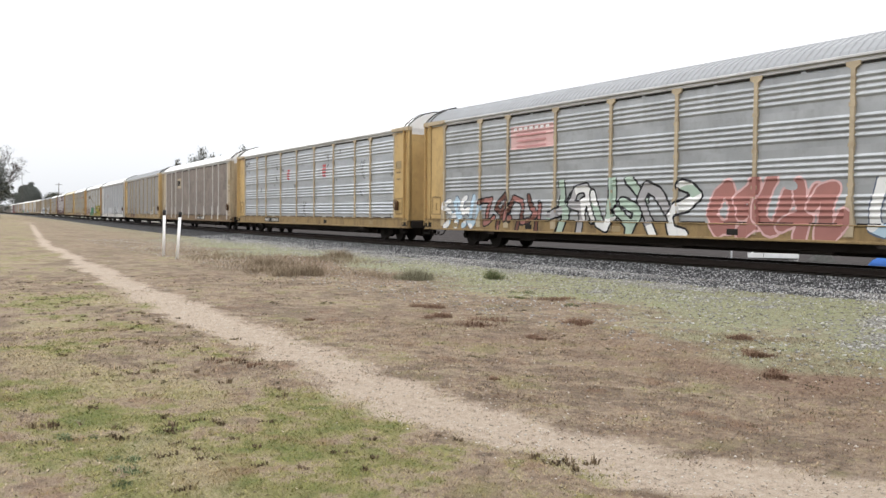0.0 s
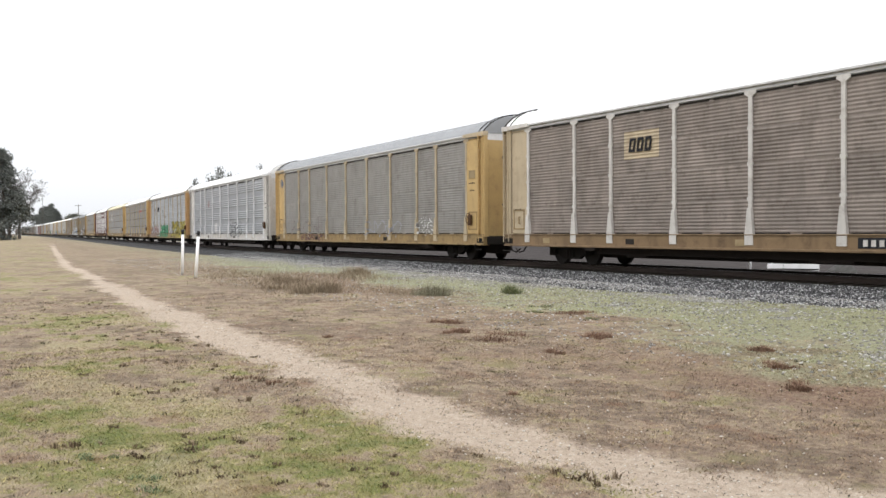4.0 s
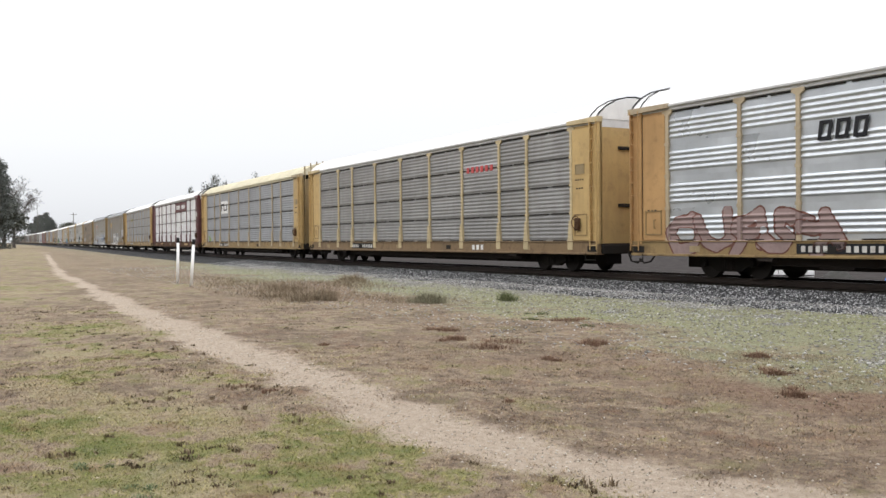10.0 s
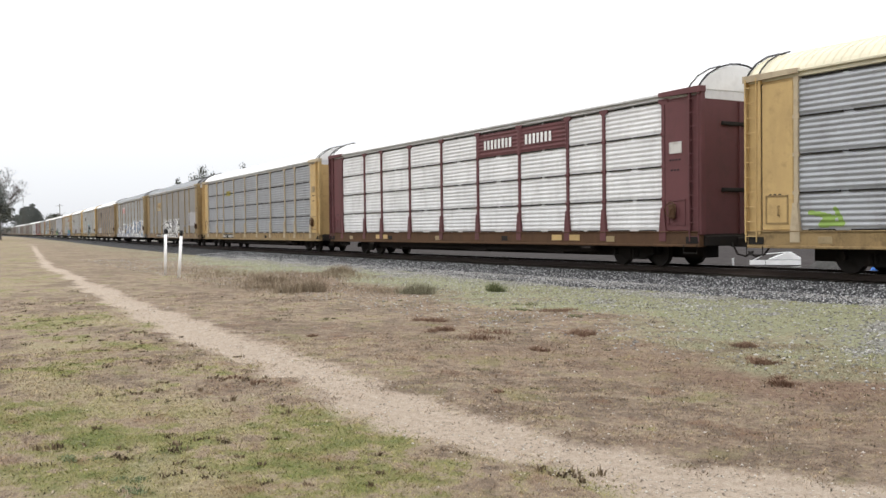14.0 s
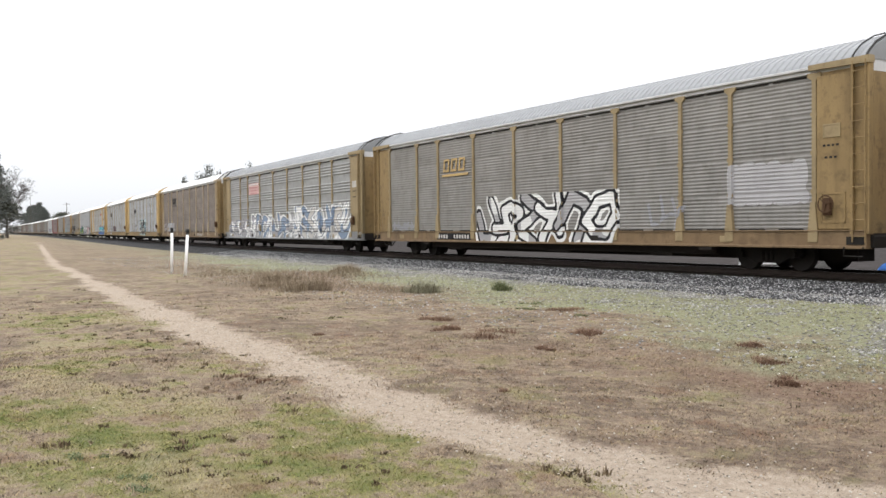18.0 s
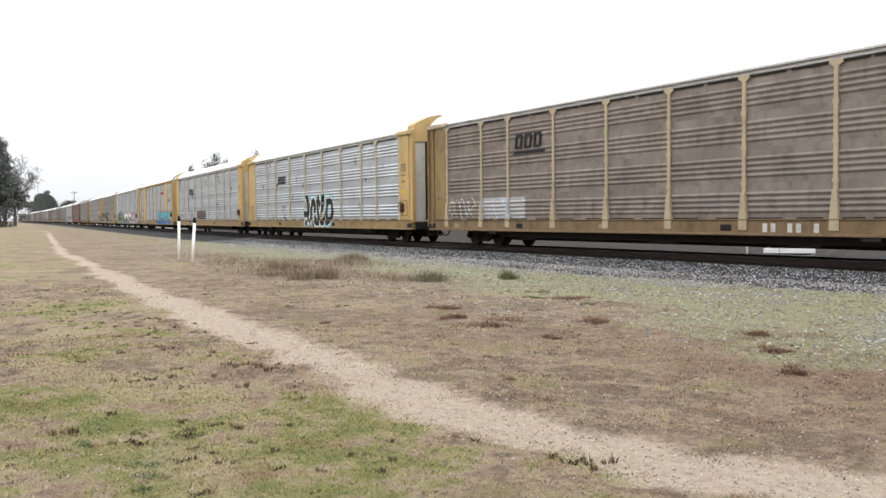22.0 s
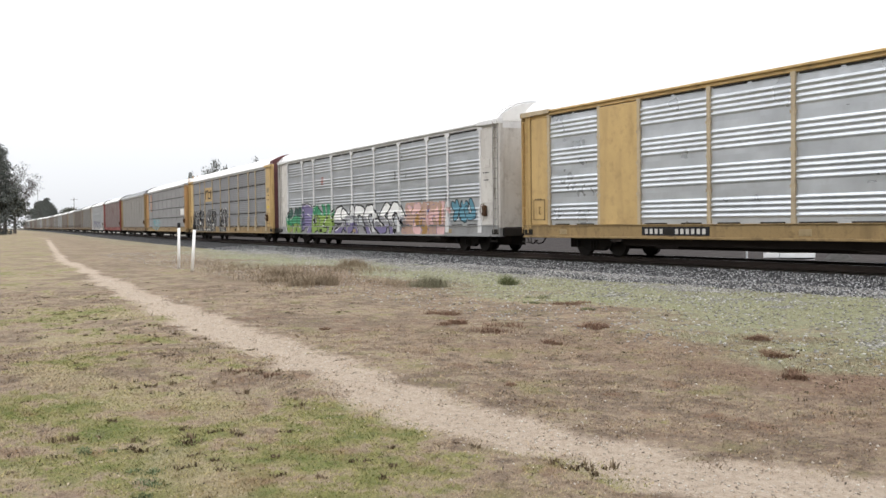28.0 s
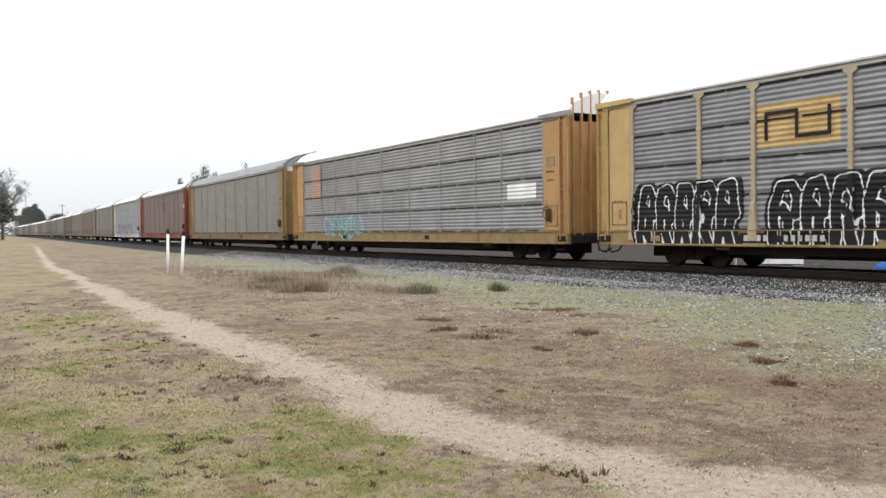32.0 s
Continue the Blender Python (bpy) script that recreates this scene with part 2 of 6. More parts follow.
# flat black: plates, and shade painted into slots, joints and step holes
M["dark_gap"] = paint("gap_shade_and_plate_black", (0.02, 0.018, 0.016), (0.05, 0.04, 0.03), 0.4, 0.8)
M["cabinet"] = paint("white_enamel", (0.80, 0.80, 0.80), (0.4, 0.38, 0.36), 0.15, 0.4)
M["blue_plastic"] = paint("blue_plastic", (0.10, 0.29, 0.85), (0.05, 0.14, 0.45), 0.2, 0.4)
M["timber"] = seal("weathered_pole", (0.11, 0.095, 0.08), (0.19, 0.17, 0.15), 3)


# ---- mesh tools ----
def mesh_of(name, verts, faces, mats, index=None, smooth=False):
    me = bpy.data.meshes.new(name)
    me.from_pydata([tuple(v) for v in verts], [], [tuple(f) for f in faces])
    for m in mats:
        me.materials.append(m)
    if index is not None:
        me.polygons.foreach_set("material_index", np.array(index, dtype=np.int32))
    if smooth:
        me.polygons.foreach_set("use_smooth", np.ones(len(me.polygons), dtype=bool))
    me.update()
    return me


def finish(bm, name, material, smooth=False):
    me = bpy.data.meshes.new(name)
    bmesh.ops.recalc_face_normals(bm, faces=bm.faces)
    bm.to_mesh(me)
    bm.free()
    me.materials.append(material)
    if smooth:
        me.polygons.foreach_set("use_smooth", np.ones(len(me.polygons), dtype=bool))
    return me


def add_box(bm, lo, hi, bevel=0.0):
    lo, hi = Vector(lo), Vector(hi)
    r = bmesh.ops.create_cube(bm, size=1)
    vs = r["verts"]
    for v in vs:
        v.co = Vector([(lo[i] + hi[i]) / 2 + v.co[i] * (hi[i] - lo[i]) for i in range(3)])
    if bevel:
        es = list({ed for v in vs for ed in v.link_edges})
        bmesh.ops.bevel(bm, geom=es, offset=bevel, segments=1, affect="EDGES", profile=0.5)


def add_tube(bm, points, r, sides=6):
    """A round bar through the points."""
    rings = []
    pts = [Vector(p) for p in points]
    for i, p in enumerate(pts):
        d = (pts[min(i + 1, len(pts) - 1)] - pts[max(i - 1, 0)]).normalized()
        a = d.cross(Vector((0, 0, 1)) if abs(d.z) < 0.9 else Vector((1, 0, 0))).normalized()
        c = d.cross(a)
        rr = r[i] if isinstance(r, (list, tuple)) else r
        rings.append([bm.verts.new(p + rr * (math.cos(q) * a + math.sin(q) * c)) for q in [2 * math.pi * j / sides for j in range(sides)]])
    for u, v in zip(rings, rings[1:]):
        for j in range(sides):
            bm.faces.new((u[j], u[(j + 1) % sides], v[(j + 1) % sides], v[j]))
    bm.faces.new(rings[0])
    bm.faces.new(rings[-1])


def add_prism(bm, outline, axis, lo, hi):
    """A flat outline of pairs, thickened along an axis: 0 x (pairs y,z), 1 y (pairs x,z), 2 z (pairs x,y)."""
    def at(p, d):
        q = list(p)
        q.insert(axis, d)
        return q
    a = [bm.verts.new(at(p, lo)) for p in outline]
    b = [bm.verts.new(at(p, hi)) for p in outline]
    n = len(outline)
    bm.faces.new(a)
    bm.faces.new(b[::-1])
    for i in range(n):
        bm.faces.new((a[i], b[i], b[(i + 1) % n], a[(i + 1) % n]))


def part(name, me, parent, label=""):
    ob = new(name, me)
    ob.parent = parent
    return tagged(ob, label) if label else ob


rng = np.random.default_rng(7)


class Field:
    """Smooth random values over the plane, -1 to 1."""
    def __init__(self, seed, size):
        self.g = np.random.default_rng(seed).uniform(-1, 1, (256, 256))
        self.size = size

    def at(self, x, y):
        u, v = np.asarray(x) / self.size, np.asarray(y) / self.size
        i, j = np.floor(u).astype(int), np.floor(v).astype(int)
        a, b = u - i, v - j
        a, b = a * a * (3 - 2 * a), b * b * (3 - 2 * b)
        g = self.g
        i0, i1, j0, j1 = i % 256, (i + 1) % 256, j % 256, (j + 1) % 256
        return (g[i0, j0] * (1 - a) + g[i1, j0] * a) * (1 - b) + (g[i0, j1] * (1 - a) + g[i1, j1] * a) * b


F_BIG, F_MID, F_SMALL, F_TINY = Field(1, 6.0), Field(2, 1.7), Field(3, 0.55), Field(4, 0.2)

# ---- the line of the track ----
SIDE_Y, HALF = 20.267, 1.6          # near side of the train abreast of the camera, half its width
BEND, UNBEND = 1.54413e-3, -9.58271e-6
GROUND = -0.42                      # field level; rail tops are at 0


LINE_S = np.arange(0.0, 1401.0, 2.0)
LINE_TURN = BEND * np.minimum(LINE_S, 112) + UNBEND * np.minimum(LINE_S, 112) ** 2 / 2 - 0.00008 * np.clip(LINE_S - 215, 0, 285)
LINE_X = -np.concatenate([[0], np.cumsum(2.0 * np.cos((LINE_TURN[1:] + LINE_TURN[:-1]) / 2))])
LINE_Y = SIDE_Y + np.concatenate([[0], np.cumsum(2.0 * np.sin((LINE_TURN[1:] + LINE_TURN[:-1]) / 2))])


def side_line(s):
    """Near side of the train, s metres back along the line: x, y and the turn of the line."""
    if s <= 0:
        return -s, SIDE_Y, 0.0
    u = min(s, 1400.0)
    turn = float(np.interp(u, LINE_S, LINE_TURN))
    return float(np.interp(u, LINE_S, LINE_X)) - (s - u) * math.cos(turn), float(np.interp(u, LINE_S, LINE_Y)) + (s - u) * math.sin(turn), turn


def off_line(s, d, z=0.0):
    """A point d metres beyond the track's middle."""
    x, y, a = side_line(s)
    return Vector((x + (HALF + d) * math.sin(a), y + (HALF + d) * math.cos(a), z))


XS = np.array([side_line(s)[0] for s in range(-3000, 3001, 20)])[::-1]
YS = np.array([side_line(s)[1] for s in range(-3000, 3001, 20)])[::-1]


def sweep(profile, stations):
    """Vertices and faces of an open or closed profile of (d, z) pairs swept along the line."""
    verts, faces, n = [], [], len(profile)
    for s in stations:
        verts += [off_line(s, d, z) for d, z in profile]
    for i in range(len(stations) - 1):
        for j in range(n - 1):
            a = i * n + j
            faces.append((a, a + 1, a + n + 1, a + n))
    return verts, faces


# ---- ground ----
PATH_X = np.array([-545, -199.7, -69.5, -48.2, -39.6, -29.4, -21.8, -16.9, -13.0, -10.6, -9.04, -7.58, -6.62, -5.82, -5.2, -4.61, -4.2, -3.87, -3.53, -3.21, -1.9, 2, 10, 60])
PATH_Y = np.array([77.0, 28.65, 10.57, 7.73, 7.03, 6.03, 5.23, 4.77, 4.49, 4.38, 4.36, 4.30, 4.27, 4.34, 4.40, 4.45, 4.55, 4.69, 4.83, 4.97, 5.7, 8.6, 12.8, 15.2])


def masks(x, y):
    """How far a spot is path, gravel, green, sage, rusty soil."""
    d = np.interp(x, XS, YS) - y
    away = np.abs(y - np.interp(x, PATH_X, PATH_Y)) + 0.17 * F_SMALL.at(x, y) + 0.13 * F_MID.at(x, y) + 0.09 * F_TINY.at(x, y)
    half = np.interp(x, [-150, -60, -35, -20, -13, -3], [0.16, 0.18, 0.21, 0.34, 0.44, 0.46])
    path = np.clip((half + 0.28 - away) / 0.56, 0, 1) * np.interp(x, [-150, -60, -30], [0.85, 0.95, 1.0])
    wob = 0.7 * F_MID.at(x, y) + 0.5 * F_BIG.at(x, y) + 0.35 * F_SMALL.at(x, y)
    near_end = np.interp(x, [-60, -34, -22, -13, -10, -6], [-2.8, -2.2, -1.5, -0.5, 0.6, 1.9])
    gravel = np.clip((8.6 + 1.5 * near_end + 2.2 * wob - d) / 3.6, 0, 1) * np.clip(0.66 + 0.9 * F_MID.at(x + 3, y + 60) + 0.6 * F_SMALL.at(x, y), 0, 1)
    near_green = np.clip(0.42 + 0.55 * F_MID.at(x + 31, y + 7) + 0.25 * F_BIG.at(x, y + 50) + 0.65 * F_SMALL.at(x, y + 9), 0, 1) * np.clip((np.interp(x, PATH_X, PATH_Y) + 0.5 - y) / 1.6, 0, 1)
    track_green = np.clip((11.0 + 1.1 * near_end + 2.6 * wob - d) / 4.0, 0, 1) * np.interp(x, [-70, -36], [0.25, 1.0])
    brown = sum(np.exp(-((x - a) ** 2 / 9.0 + (y - b_) ** 2 / 1.6) / w) for a, b_, w in ((-28.3, 12.2, 1.0), (-31.5, 13.8, 0.8), (-25.0, 10.8, 0.8), (-21.5, 12.0, 0.3)))
    track_green = np.clip(track_green - 0.9 * brown, 0, 1)
    rust = np.exp(-((d - 12.9 - 1.2 * wob) / 1.6) ** 2) * np.interp(x, [-18, -9, -5], [0.15, 0.5, 1.0]) * np.clip(0.6 + 0.8 * F_MID.at(x + 13, y), 0, 1) + 0.6 * np.clip(brown, 0, 1)
    spots = sum(k * np.exp(-((x - a) ** 2 / 0.5 + (y - b_) ** 2 / 0.12) / w) for a, b_, w, k in ((-6.2, 1.54, 0.5, 0.7), (-7.7, 1.57, 0.4, 0.5), (-8.2, 3.32, 0.6, 0.5), (-6.8, 3.46, 0.8, 0.4), (-19.0, 3.13, 3, 0.4), (-33.7, 9.24, 6, 0.7)))
    bare = sum(k * np.exp(-((x - a) ** 2 / 0.5 + (y - b_) ** 2 / 0.12) / w) for a, b_, w, k in ((-4.8, 7.04, 5, 0.8), (-6.4, 7.55, 4, 0.5), (-14.5, 3.83, 3, 0.6), (-11.9, 3.80, 1.5, 0.6), (-24.6, 2.91, 8, 0.5)))
    below = np.clip((np.interp(x, PATH_X, PATH_Y) - 0.3 - y) / 1.0, 0, 1)
    straw = np.clip(1.7 * F_MID.at(x + 77, y + 3) + 0.9 * F_SMALL.at(x + 21, y) - 0.85, 0, 1) * below + sum(np.exp(-((x - a) ** 2 / 0.9 + (y - b_) ** 2 / 0.05)) for a, b_ in ((-10.5, 1.55), (-9.4, 2.0), (-8.3, 2.6), (-6.0, 1.75)))
    return path, gravel, np.clip(np.maximum(near_green, 0.6 * track_green) + spots - bare, 0, 1), track_green, np.clip(rust, 0, 1), np.clip(straw, 0, 1)


def spread(lo, mid_lo, mid_hi, hi, step):
    """Grid lines: close together in the middle, ever wider outwards."""
    mid = np.arange(mid_lo, mid_hi + step, step)
    up, v, g = [], mid[-1], step
    while v < hi:
        g *= 1.22
        v += g
        up.append(v)
    dn, v, g = [], mid[0], step
    while v > lo:
        g *= 1.22
        v -= g
        dn.append(v)
    return np.array(dn[::-1] + list(mid) + up)


gx, gy = spread(-3500, -112, 3, 3500, 0.16), spread(-3500, 0.6, 17.6, 3500, 0.14)
GXX, GYY = np.meshgrid(gx, gy, indexing="ij")


def lie(x, y):
    """Height of the ground."""
    near = np.exp(-(np.asarray(x) ** 2 + np.asarray(y) ** 2) / 3600.0)
    p = masks(x, y)[0]
    drop = 0.6 * np.clip((y - np.interp(x, XS, YS) - 8.5) / 5.0, 0, 1)
    return GROUND - drop + near * (0.05 * F_BIG.at(x, y) + 0.022 * F_MID.at(x, y) + 0.014 * F_SMALL.at(x, y) + 0.008 * F_TINY.at(x, y)) - 0.035 * p * near


GZZ = lie(GXX, GYY)
nx, ny = len(gx), len(gy)
gverts = np.stack([GXX.ravel(), GYY.ravel(), GZZ.ravel()], 1)
gi = (np.arange(nx - 1)[:, None] * ny + np.arange(ny - 1)[None, :]).ravel()
gfaces = np.stack([gi, gi + ny, gi + ny + 1, gi + 1], 1)
gme = bpy.data.meshes.new("ground")
gme.vertices.add(len(gverts))
gme.vertices.foreach_set("co", gverts.ravel())
gme.loops.add(len(gfaces) * 4)
gme.loops.foreach_set("vertex_index", gfaces.ravel().astype(np.int32))
gme.polygons.add(len(gfaces))
gme.polygons.foreach_set("loop_start", np.arange(0, len(gfaces) * 4, 4, dtype=np.int32))
gme.polygons.foreach_set("use_smooth", np.ones(len(gfaces), dtype=bool))
for key, values in zip(("path", "gravel", "green", "sage", "rust", "straw"), masks(GXX.ravel(), GYY.ravel())):
    at = gme.attributes.new(key, "FLOAT", "POINT")
    at.data.foreach_set("value", values.astype(np.float32))
gme.update()


def soil_tones(n, l, green):
    """Patchy soil, straw and short grass; green: a socket or a number that leans it to grass."""
    broad_, blotch = noise_node(n, l, 0.28, 4, 0.6), noise_node(n, l, 0.9, 5, 0.62)
    patch, tuft, fine = noise_node(n, l, 3.1, 6, 0.66), noise_node(n, l, 13, 6, 0.7), noise_node(n, l, 70, 5, 0.75)

    def lean_on(a, k, base):
        q = n.new("ShaderNodeMath")
        q.operation = "MULTIPLY_ADD"
        for socket, v in ((0, a), (1, k), (2, base)):
            if isinstance(v, float):
                q.inputs[socket].default_value = v
            else:
                l.new(v, q.inputs[socket])
        return q.outputs[0]
    tone = lean_on(tuft, 0.6, lean_on(broad_, 0.8, lean_on(blotch, 1.4, lean_on(patch, 2.1, lean_on(green, 0.42, -2.26)))))
    c = ramp_node(n, l, tone, [(0.0, (0.185, 0.137, 0.10)), (0.2, (0.262, 0.198, 0.147)), (0.36, (0.325, 0.252, 0.182)), (0.5, (0.338, 0.278, 0.185)), (0.62, (0.262, 0.242, 0.106)), (0.98, (0.15, 0.172, 0.052))])
    c = mix_node(n, l, ramp_node(n, l, tuft, [(0.53, (0, 0, 0)), (0.73, (0.75,) * 3)]), c, (0.36, 0.30, 0.162))
    c = mix_node(n, l, ramp_node(n, l, tuft, [(0.30, (0.75,) * 3), (0.45, (0, 0, 0))]), c, (0.09, 0.07, 0.043))
    hue = noise_node(n, l, 1.7, 4, 0.6, stretch=(1, 1, 1), shift=None)
    c = mix_node(n, l, ramp_node(n, l, hue, [(0.56, (0, 0, 0)), (0.7, (0.6,) * 3)]), c, (0.215, 0.125, 0.08))
    c = mix_node(n, l, ramp_node(n, l, hue, [(0.3, (0.65,) * 3), (0.44, (0, 0, 0))]), c, (0.225, 0.21, 0.088))
    return c, blotch, patch, tuft, fine


def ground_build(n, l, b):
    def mask(key):
        a = n.new("ShaderNodeAttribute")
        a.attribute_name = key
        return a.outputs["Fac"]

    def fuzzy(fac, noise_fac, width, soft):
        """The mask broken up along its edge by a noise."""
        m = n.new("ShaderNodeMath")
        m.operation = "MULTIPLY_ADD"
        l.new(noise_fac, m.inputs[0])
        m.inputs[1].default_value = width
        l.new(fac, m.inputs[2])
        return ramp_node(n, l, m.outputs[0], [(0.5 + width / 2 - soft, (0, 0, 0)), (min(1.0, 0.5 + width / 2 + soft), (1, 1, 1))])
    c, blotch, patch, tuft, fine = soil_tones(n, l, mask("green"))
    c = mix_node(n, l, mix_node(n, l, 0.7, (0.0, 0.0, 0.0), fuzzy(mask("straw"), tuft, 0.9, 0.4)), c, ramp_node(n, l, tuft, [(0.3, (0.235, 0.19, 0.11)), (0.5, (0.36, 0.30, 0.185)), (0.7, (0.50, 0.43, 0.28))]))
    c = mix_node(n, l, fuzzy(mask("rust"), patch, 0.9, 0.4), c, ramp_node(n, l, tuft, [(0.3, (0.13, 0.08, 0.055)), (0.5, (0.215, 0.143, 0.10)), (0.7, (0.33, 0.245, 0.175))]))
    c = mix_node(n, l, mix_node(n, l, 0.75, (0.0, 0.0, 0.0), fuzzy(mask("sage"), patch, 1.0, 0.45)), c, ramp_node(n, l, tuft, [(0.3, (0.148, 0.166, 0.095)), (0.5, (0.262, 0.282, 0.168)), (0.7, (0.405, 0.41, 0.28))]))
    grit = ramp_node(n, l, fine, [(0.38, (0.11, 0.108, 0.095)), (0.52, (0.25, 0.245, 0.215)), (0.66, (0.58, 0.565, 0.53))])
    c = mix_node(n, l, fuzzy(mask("gravel"), tuft, 0.9, 0.12), c, grit)
    track_dirt = ramp_node(n, l, tuft, [(0.3, (0.35, 0.28, 0.215)), (0.5, (0.47, 0.385, 0.30)), (0.75, (0.57, 0.48, 0.385))])
    c = mix_node(n, l, fuzzy(mask("path"), patch, 0.9, 0.34), c, track_dirt)
    speck = ramp_node(n, l, fine, [(0.32, (0.48,) * 3), (0.48, (0.78,) * 3), (0.58, (0.82,) * 3), (0.74, (1.06,) * 3)])
    c = mix_node(n, l, 0.9, c, speck, "MULTIPLY")
    l.new(c, b.inputs["Base Color"])
    b.inputs["Roughness"].default_value = 0.95
    b.inputs["Specular IOR Level"].default_value = 0.2
    u = n.new("ShaderNodeMath")
    u.operation = "ADD"
    l.new(tuft, u.inputs[0])
    l.new(fine, u.inputs[1])
    bump_node(n, l, b, u.outputs[0], 0.7, 0.03)


M["ground"] = mat("field_soil_and_short_grass", ground_build)
gme.materials.append(M["ground"])
tagged(new("ground", gme), "patchy dry field of short grass and bare soil with a worn footpath", "ground", kind="structure")

# ---- track ----
stations = list(np.arange(-60, 60, 2.0)) + list(np.arange(60, 1200, 8.0))
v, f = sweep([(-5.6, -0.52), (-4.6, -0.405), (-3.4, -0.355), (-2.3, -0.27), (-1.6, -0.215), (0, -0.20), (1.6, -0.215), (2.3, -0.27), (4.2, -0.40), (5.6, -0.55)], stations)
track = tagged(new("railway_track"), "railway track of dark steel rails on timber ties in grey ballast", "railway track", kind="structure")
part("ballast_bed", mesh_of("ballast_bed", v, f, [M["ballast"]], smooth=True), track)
for side in (-0.7525, 0.7525):
    prof = [(-0.07, -0.172), (-0.07, -0.160), (-0.012, -0.140), (-0.010, -0.045), (-0.037, -0.035), (-0.037, -0.006), (-0.028, 0.0),
            (0.028, 0.0), (0.037, -0.006), (0.037, -0.035), (0.010, -0.045), (0.012, -0.140), (0.07, -0.160), (0.07, -0.172), (-0.07, -0.172)]
    v, f = sweep([(side + d, z) for d, z in prof], stations)
    n_face = len(prof) - 1
    part("rail", mesh_of("rail", v, f, [M["rail"], M["rail_head"]], [1 if i % n_face == 6 else 0 for i in range(len(f))]), track)


# ---- the train: closed car carriers ----
LONG, PITCH = 27.10, 28.6
SILL_LO, SILL_HI, TOP_LO, TOP_HI = 0.64, 1.10, 5.03, 5.25
BAYS = [2.75, 1.92, 2.91, 2.91, 2.91, 2.91, 2.91, 1.92, 2.75]
END = (LONG - sum(BAYS)) / 2
TIER = (TOP_LO - SILL_HI) / 4
ROOF = [(-1.62, 5.22), (-1.52, 5.36), (-1.25, 5.60), (-0.8, 5.83), (-0.35, 5.95), (0, 5.98), (0.35, 5.95), (0.8, 5.83), (1.25, 5.60), (1.52, 5.36), (1.62, 5.22)]
RIBS = {"group": [(0.22 + 0.156 * i, 0.042, 0.135) for i in range(4)],
        "even": [(0.07 + 0.105 * i, 0.017, 0.1) for i in range(9)],
        "slat": [(0.13 + 0.145 * i, 0.024, 0.14) for i in range(6)]}
cache = {}


def rib_depth(z, style):
    """How far the sheet stands out at a height above the sill."""
    q = (z - SILL_HI) % TIER
    out = 0.0
    for c, deep, wide in RIBS[style]:
        u = (q - c) / wide
        if abs(u) < 0.5:
            out = max(out, deep * (0.5 + 0.5 * math.cos(2 * math.pi * u)))
    return out


def once(key, make):
    if key not in cache:
        cache[key] = make()
    return cache[key]


def sheet_mesh(width, style, m, seam):
    """One tier of a bay: ribbed sheet with a turned-in edge."""
    def make():
        zs = {0.0, TIER}
        for c, deep, wide in RIBS[style]:
            zs |= {round(c + wide * k, 4) for k in ((-0.6, -0.5, -0.34, -0.17, 0.0, 0.17, 0.34, 0.5, 0.6) if style == "group" else (-0.5, -0.34, -0.17, 0.0, 0.17, 0.34, 0.5))}
        zs = sorted(z for z in zs if 0 <= z <= TIER)
        gap = 0.02 if seam else 0.0
        zs[0], zs[-1] = gap, TIER - gap
        prof = [(-1.56 - rib_depth(SILL_HI + z, style), z) for z in zs]
        edges = [prof[0], (-1.50, zs[0]), prof[-1], (-1.50, zs[-1])]
        verts = [(x, y, z) for x in (-width / 2, width / 2) for y, z in prof + edges]
        k, n = len(prof), len(prof) + 4
        faces = [(i, i + n, i + n + 1, i + 1) for i in range(k - 1)] + [(k + 1, k + 1 + n, k + n, k), (k + 2, k + 2 + n, k + 3 + n, k + 3)]
        return mesh_of("side_sheet", verts, faces, [m], smooth=True)
    return once(("sheet", width, style, m.name, seam), make)


def post_mesh(m, foot, flush=False, head=3.2):
    def make():
        bm = bmesh.new()
        if flush:
            add_box(bm, (-0.035, -1.598, SILL_HI), (0.035, -1.50, TOP_LO + 0.06), 0.006)
            return finish(bm, "post", m)
        a, h = 0.062, SILL_HI - 0.05
        outline = [(-a * (2.2 if foot else 1.2), h), (a * (2.2 if foot else 1.2), h), (a, h + 0.75), (a, TOP_LO - 0.12), (a * head, TOP_LO - 0.03), (a * head, TOP_LO + 0.06),
                   (-a * head, TOP_LO + 0.06), (-a * head, TOP_LO - 0.03), (-a, TOP_LO - 0.12), (-a, h + 0.75)]
        add_prism(bm, outline, 1, -1.628, -1.50)
        if foot:
            add_prism(bm, [(-a * 2.3, SILL_LO + 0.16), (a * 2.3, SILL_LO + 0.16), (a * 2.3, SILL_HI), (a * 1.02, SILL_HI + 0.72), (-a * 1.02, SILL_HI + 0.72), (-a * 2.3, SILL_HI)], 1, -1.68, -1.61)
        for t in range(1, 4):
            add_box(bm, (-a - 0.03, -1.636, SILL_HI + TIER * t - 0.05), (a + 0.03, -1.58, SILL_HI + TIER * t + 0.05))
        return finish(bm, "post", m)
    return once(("post", m.name, foot, flush, head), make)


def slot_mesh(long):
    """A black bar painting the shade of a gap between the sheet and its frame."""
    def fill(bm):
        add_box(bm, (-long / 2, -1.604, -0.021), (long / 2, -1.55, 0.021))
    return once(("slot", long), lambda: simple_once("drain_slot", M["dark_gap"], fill))


